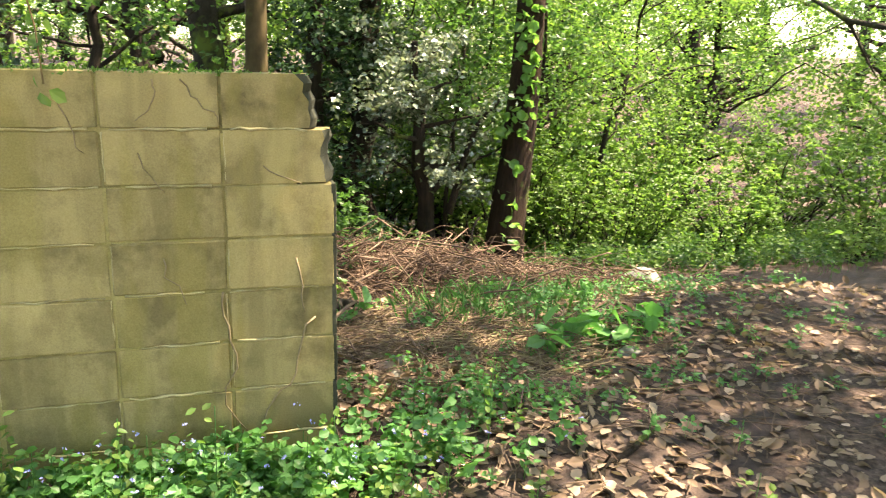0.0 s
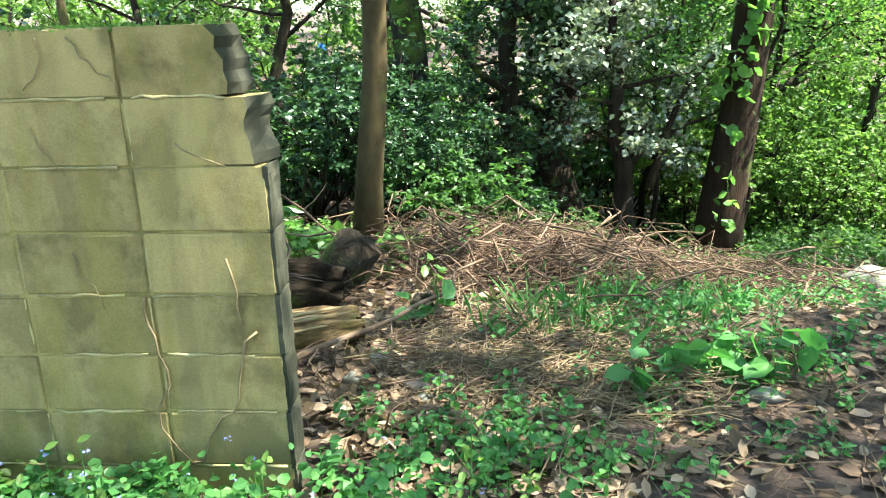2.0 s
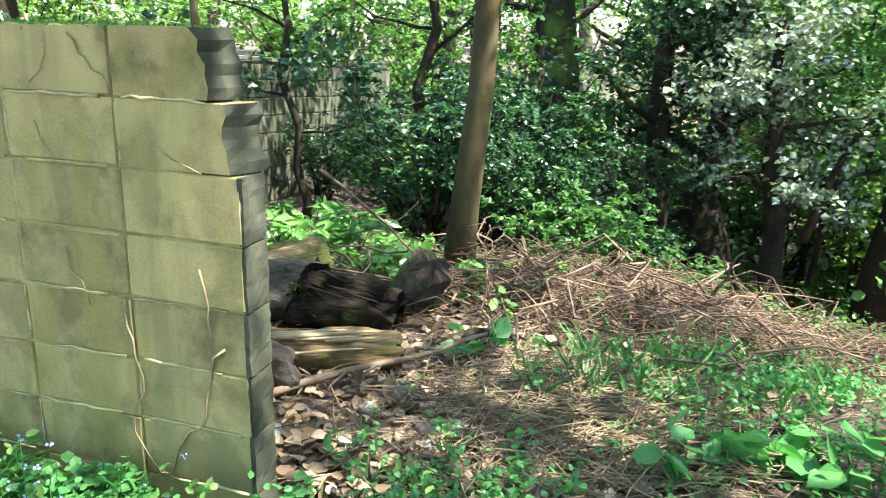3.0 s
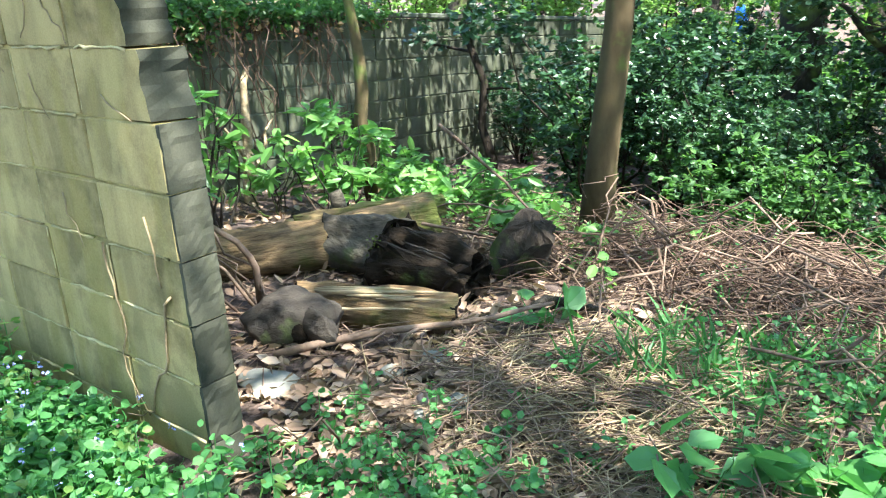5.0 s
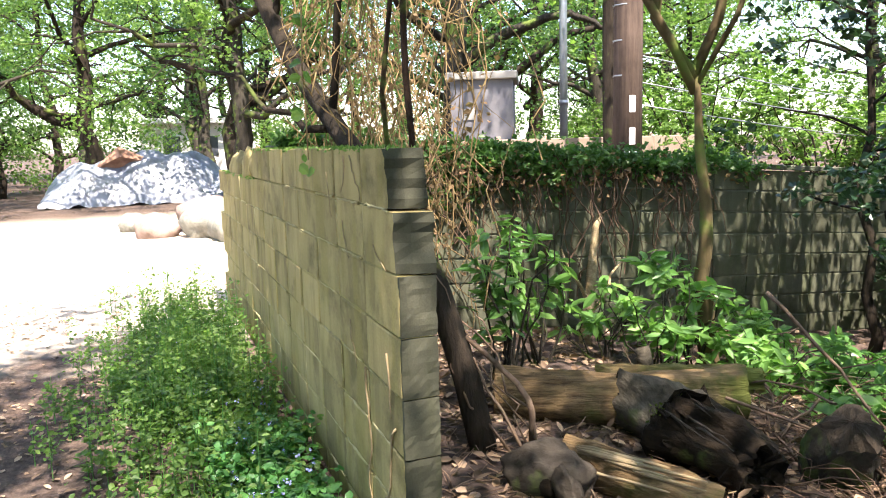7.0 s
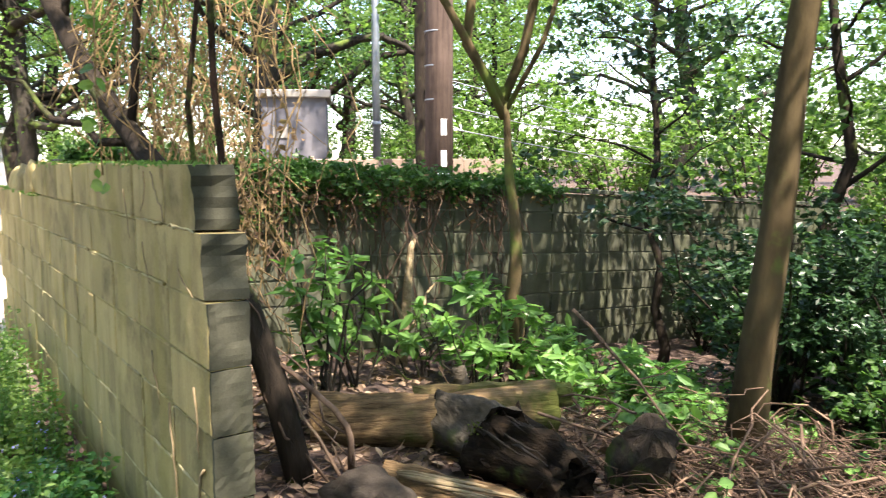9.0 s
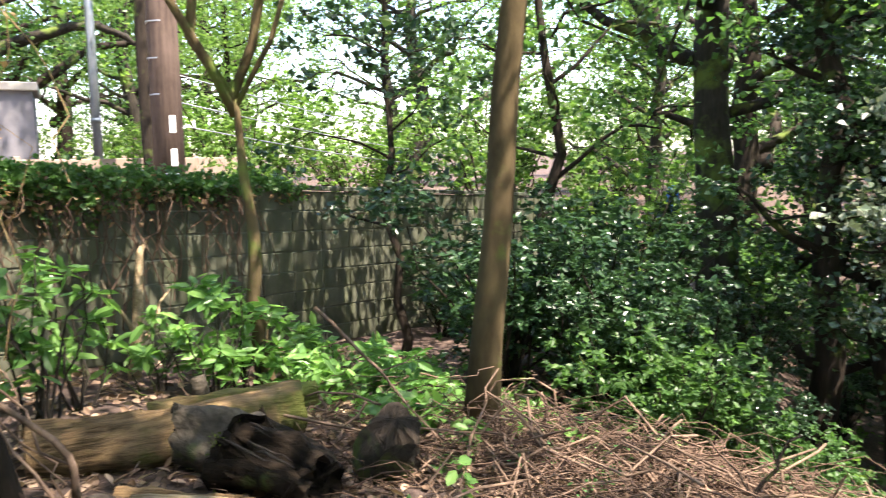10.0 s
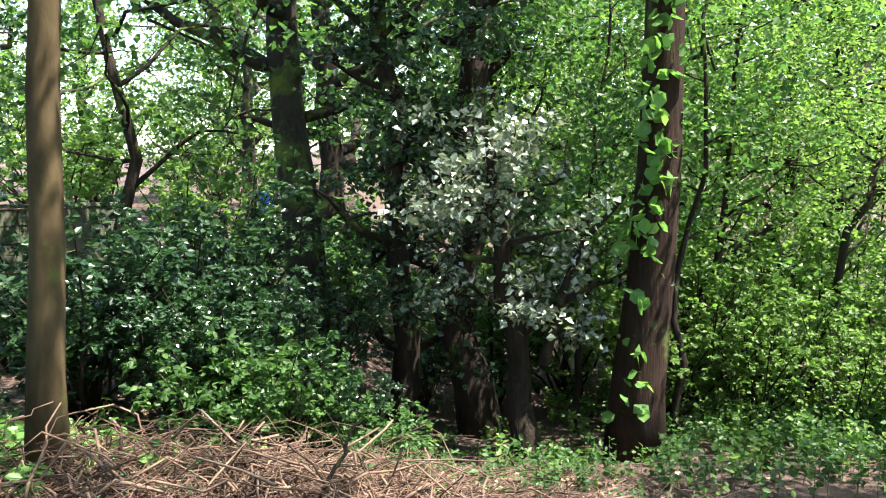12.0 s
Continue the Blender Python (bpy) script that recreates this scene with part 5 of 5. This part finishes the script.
def wall_vine(pts, r, seed):
    """A dried runner clinging to the wall's face."""
    g = np.random.default_rng(seed)
    P = np.vstack([crooked((a[0], 0, a[1]), (c[0], 0, c[1]), g, 6, 0.14) for a, c in zip(pts, pts[1:])])
    P[:, 1] = -0.004 - r * 0.5
    P = P[np.concatenate([[True], np.linalg.norm(np.diff(P, axis=0), axis=1) > 1e-4])]
    ob = part("dry_vine", mesh_np("dry_vine", *tube_np(P, np.linspace(r, r * 0.5, len(P)), 5), True), W_STRAW)
    tagged(ob, "dry tan vine stem clinging to the block wall", "vine", "vines on the wall")


wall_vine([(-0.42, 0.70), (-0.38, 0.45), (-0.33, 0.1)], 0.0045, 1)
wall_vine([(-0.08, 0.58), (-0.16, 0.35), (-0.3, 0.12), (-0.48, 0.06)], 0.0045, 2)
wall_vine([(-0.62, 0.84), (-0.55, 0.66)], 0.003, 3)
wall_vine([(-0.53, 1.47), (-0.42, 1.36), (-0.4, 1.31)], 0.003, 4)
wall_vine([(-0.62, 1.47), (-0.62, 1.4), (-0.68, 1.33)], 0.003, 5)
wall_vine([(-0.92, 1.4), (-0.85, 1.22)], 0.003, 6)
wall_vine([(-0.26, 1.17), (-0.12, 1.1)], 0.003, 7)
wall_vine([(-0.68, 1.22), (-0.6, 1.08)], 0.0025, 8)
wall_vine([(-0.15, 0.82), (-0.12, 0.6)], 0.004, 9)


def build_cone():
    t = thing("traffic_cone", -17.6, -4.3, float(gz(-17.6, -4.3)), "green plastic traffic cone at the yard edge", "cone")
    m = plain_mat("green_plastic", (0.01, 0.28, 0.12), (0.02, 0.36, 0.16), 3, 0.5)
    part("cone", mesh_np("cone", *tube_np([(0, 0, 0.03), (0, 0, 0.7)], [0.16, 0.03], 16), True), m, t)
    part("base", box_mesh("base", -0.19, 0.19, -0.19, 0.19, 0, 0.03, 0.008), m, t)


build_cone()
g5 = np.random.default_rng(55)
P5 = np.stack([g5.normal(-0.9, 0.7, 80), g5.normal(-0.33, 0.12, 80), g5.uniform(0.12, 0.28, 80)], 1)
P5 = P5[P5[:, 1] < -0.06]
P5 = np.repeat(P5, 4, 0) + g5.normal(0, 0.004, (len(P5) * 4, 3))
tagged(part("small_flowers", mesh_np("small_flowers", *leaves_np(P5, 0.012, g5, 0.45, 0.5)), plain_mat("blue_petal", (0.2, 0.22, 0.5), (0.36, 0.38, 0.65), 30, 0.7)), "tiny pale blue flowers in the wall-foot weeds", "flowers", kind="stuff")
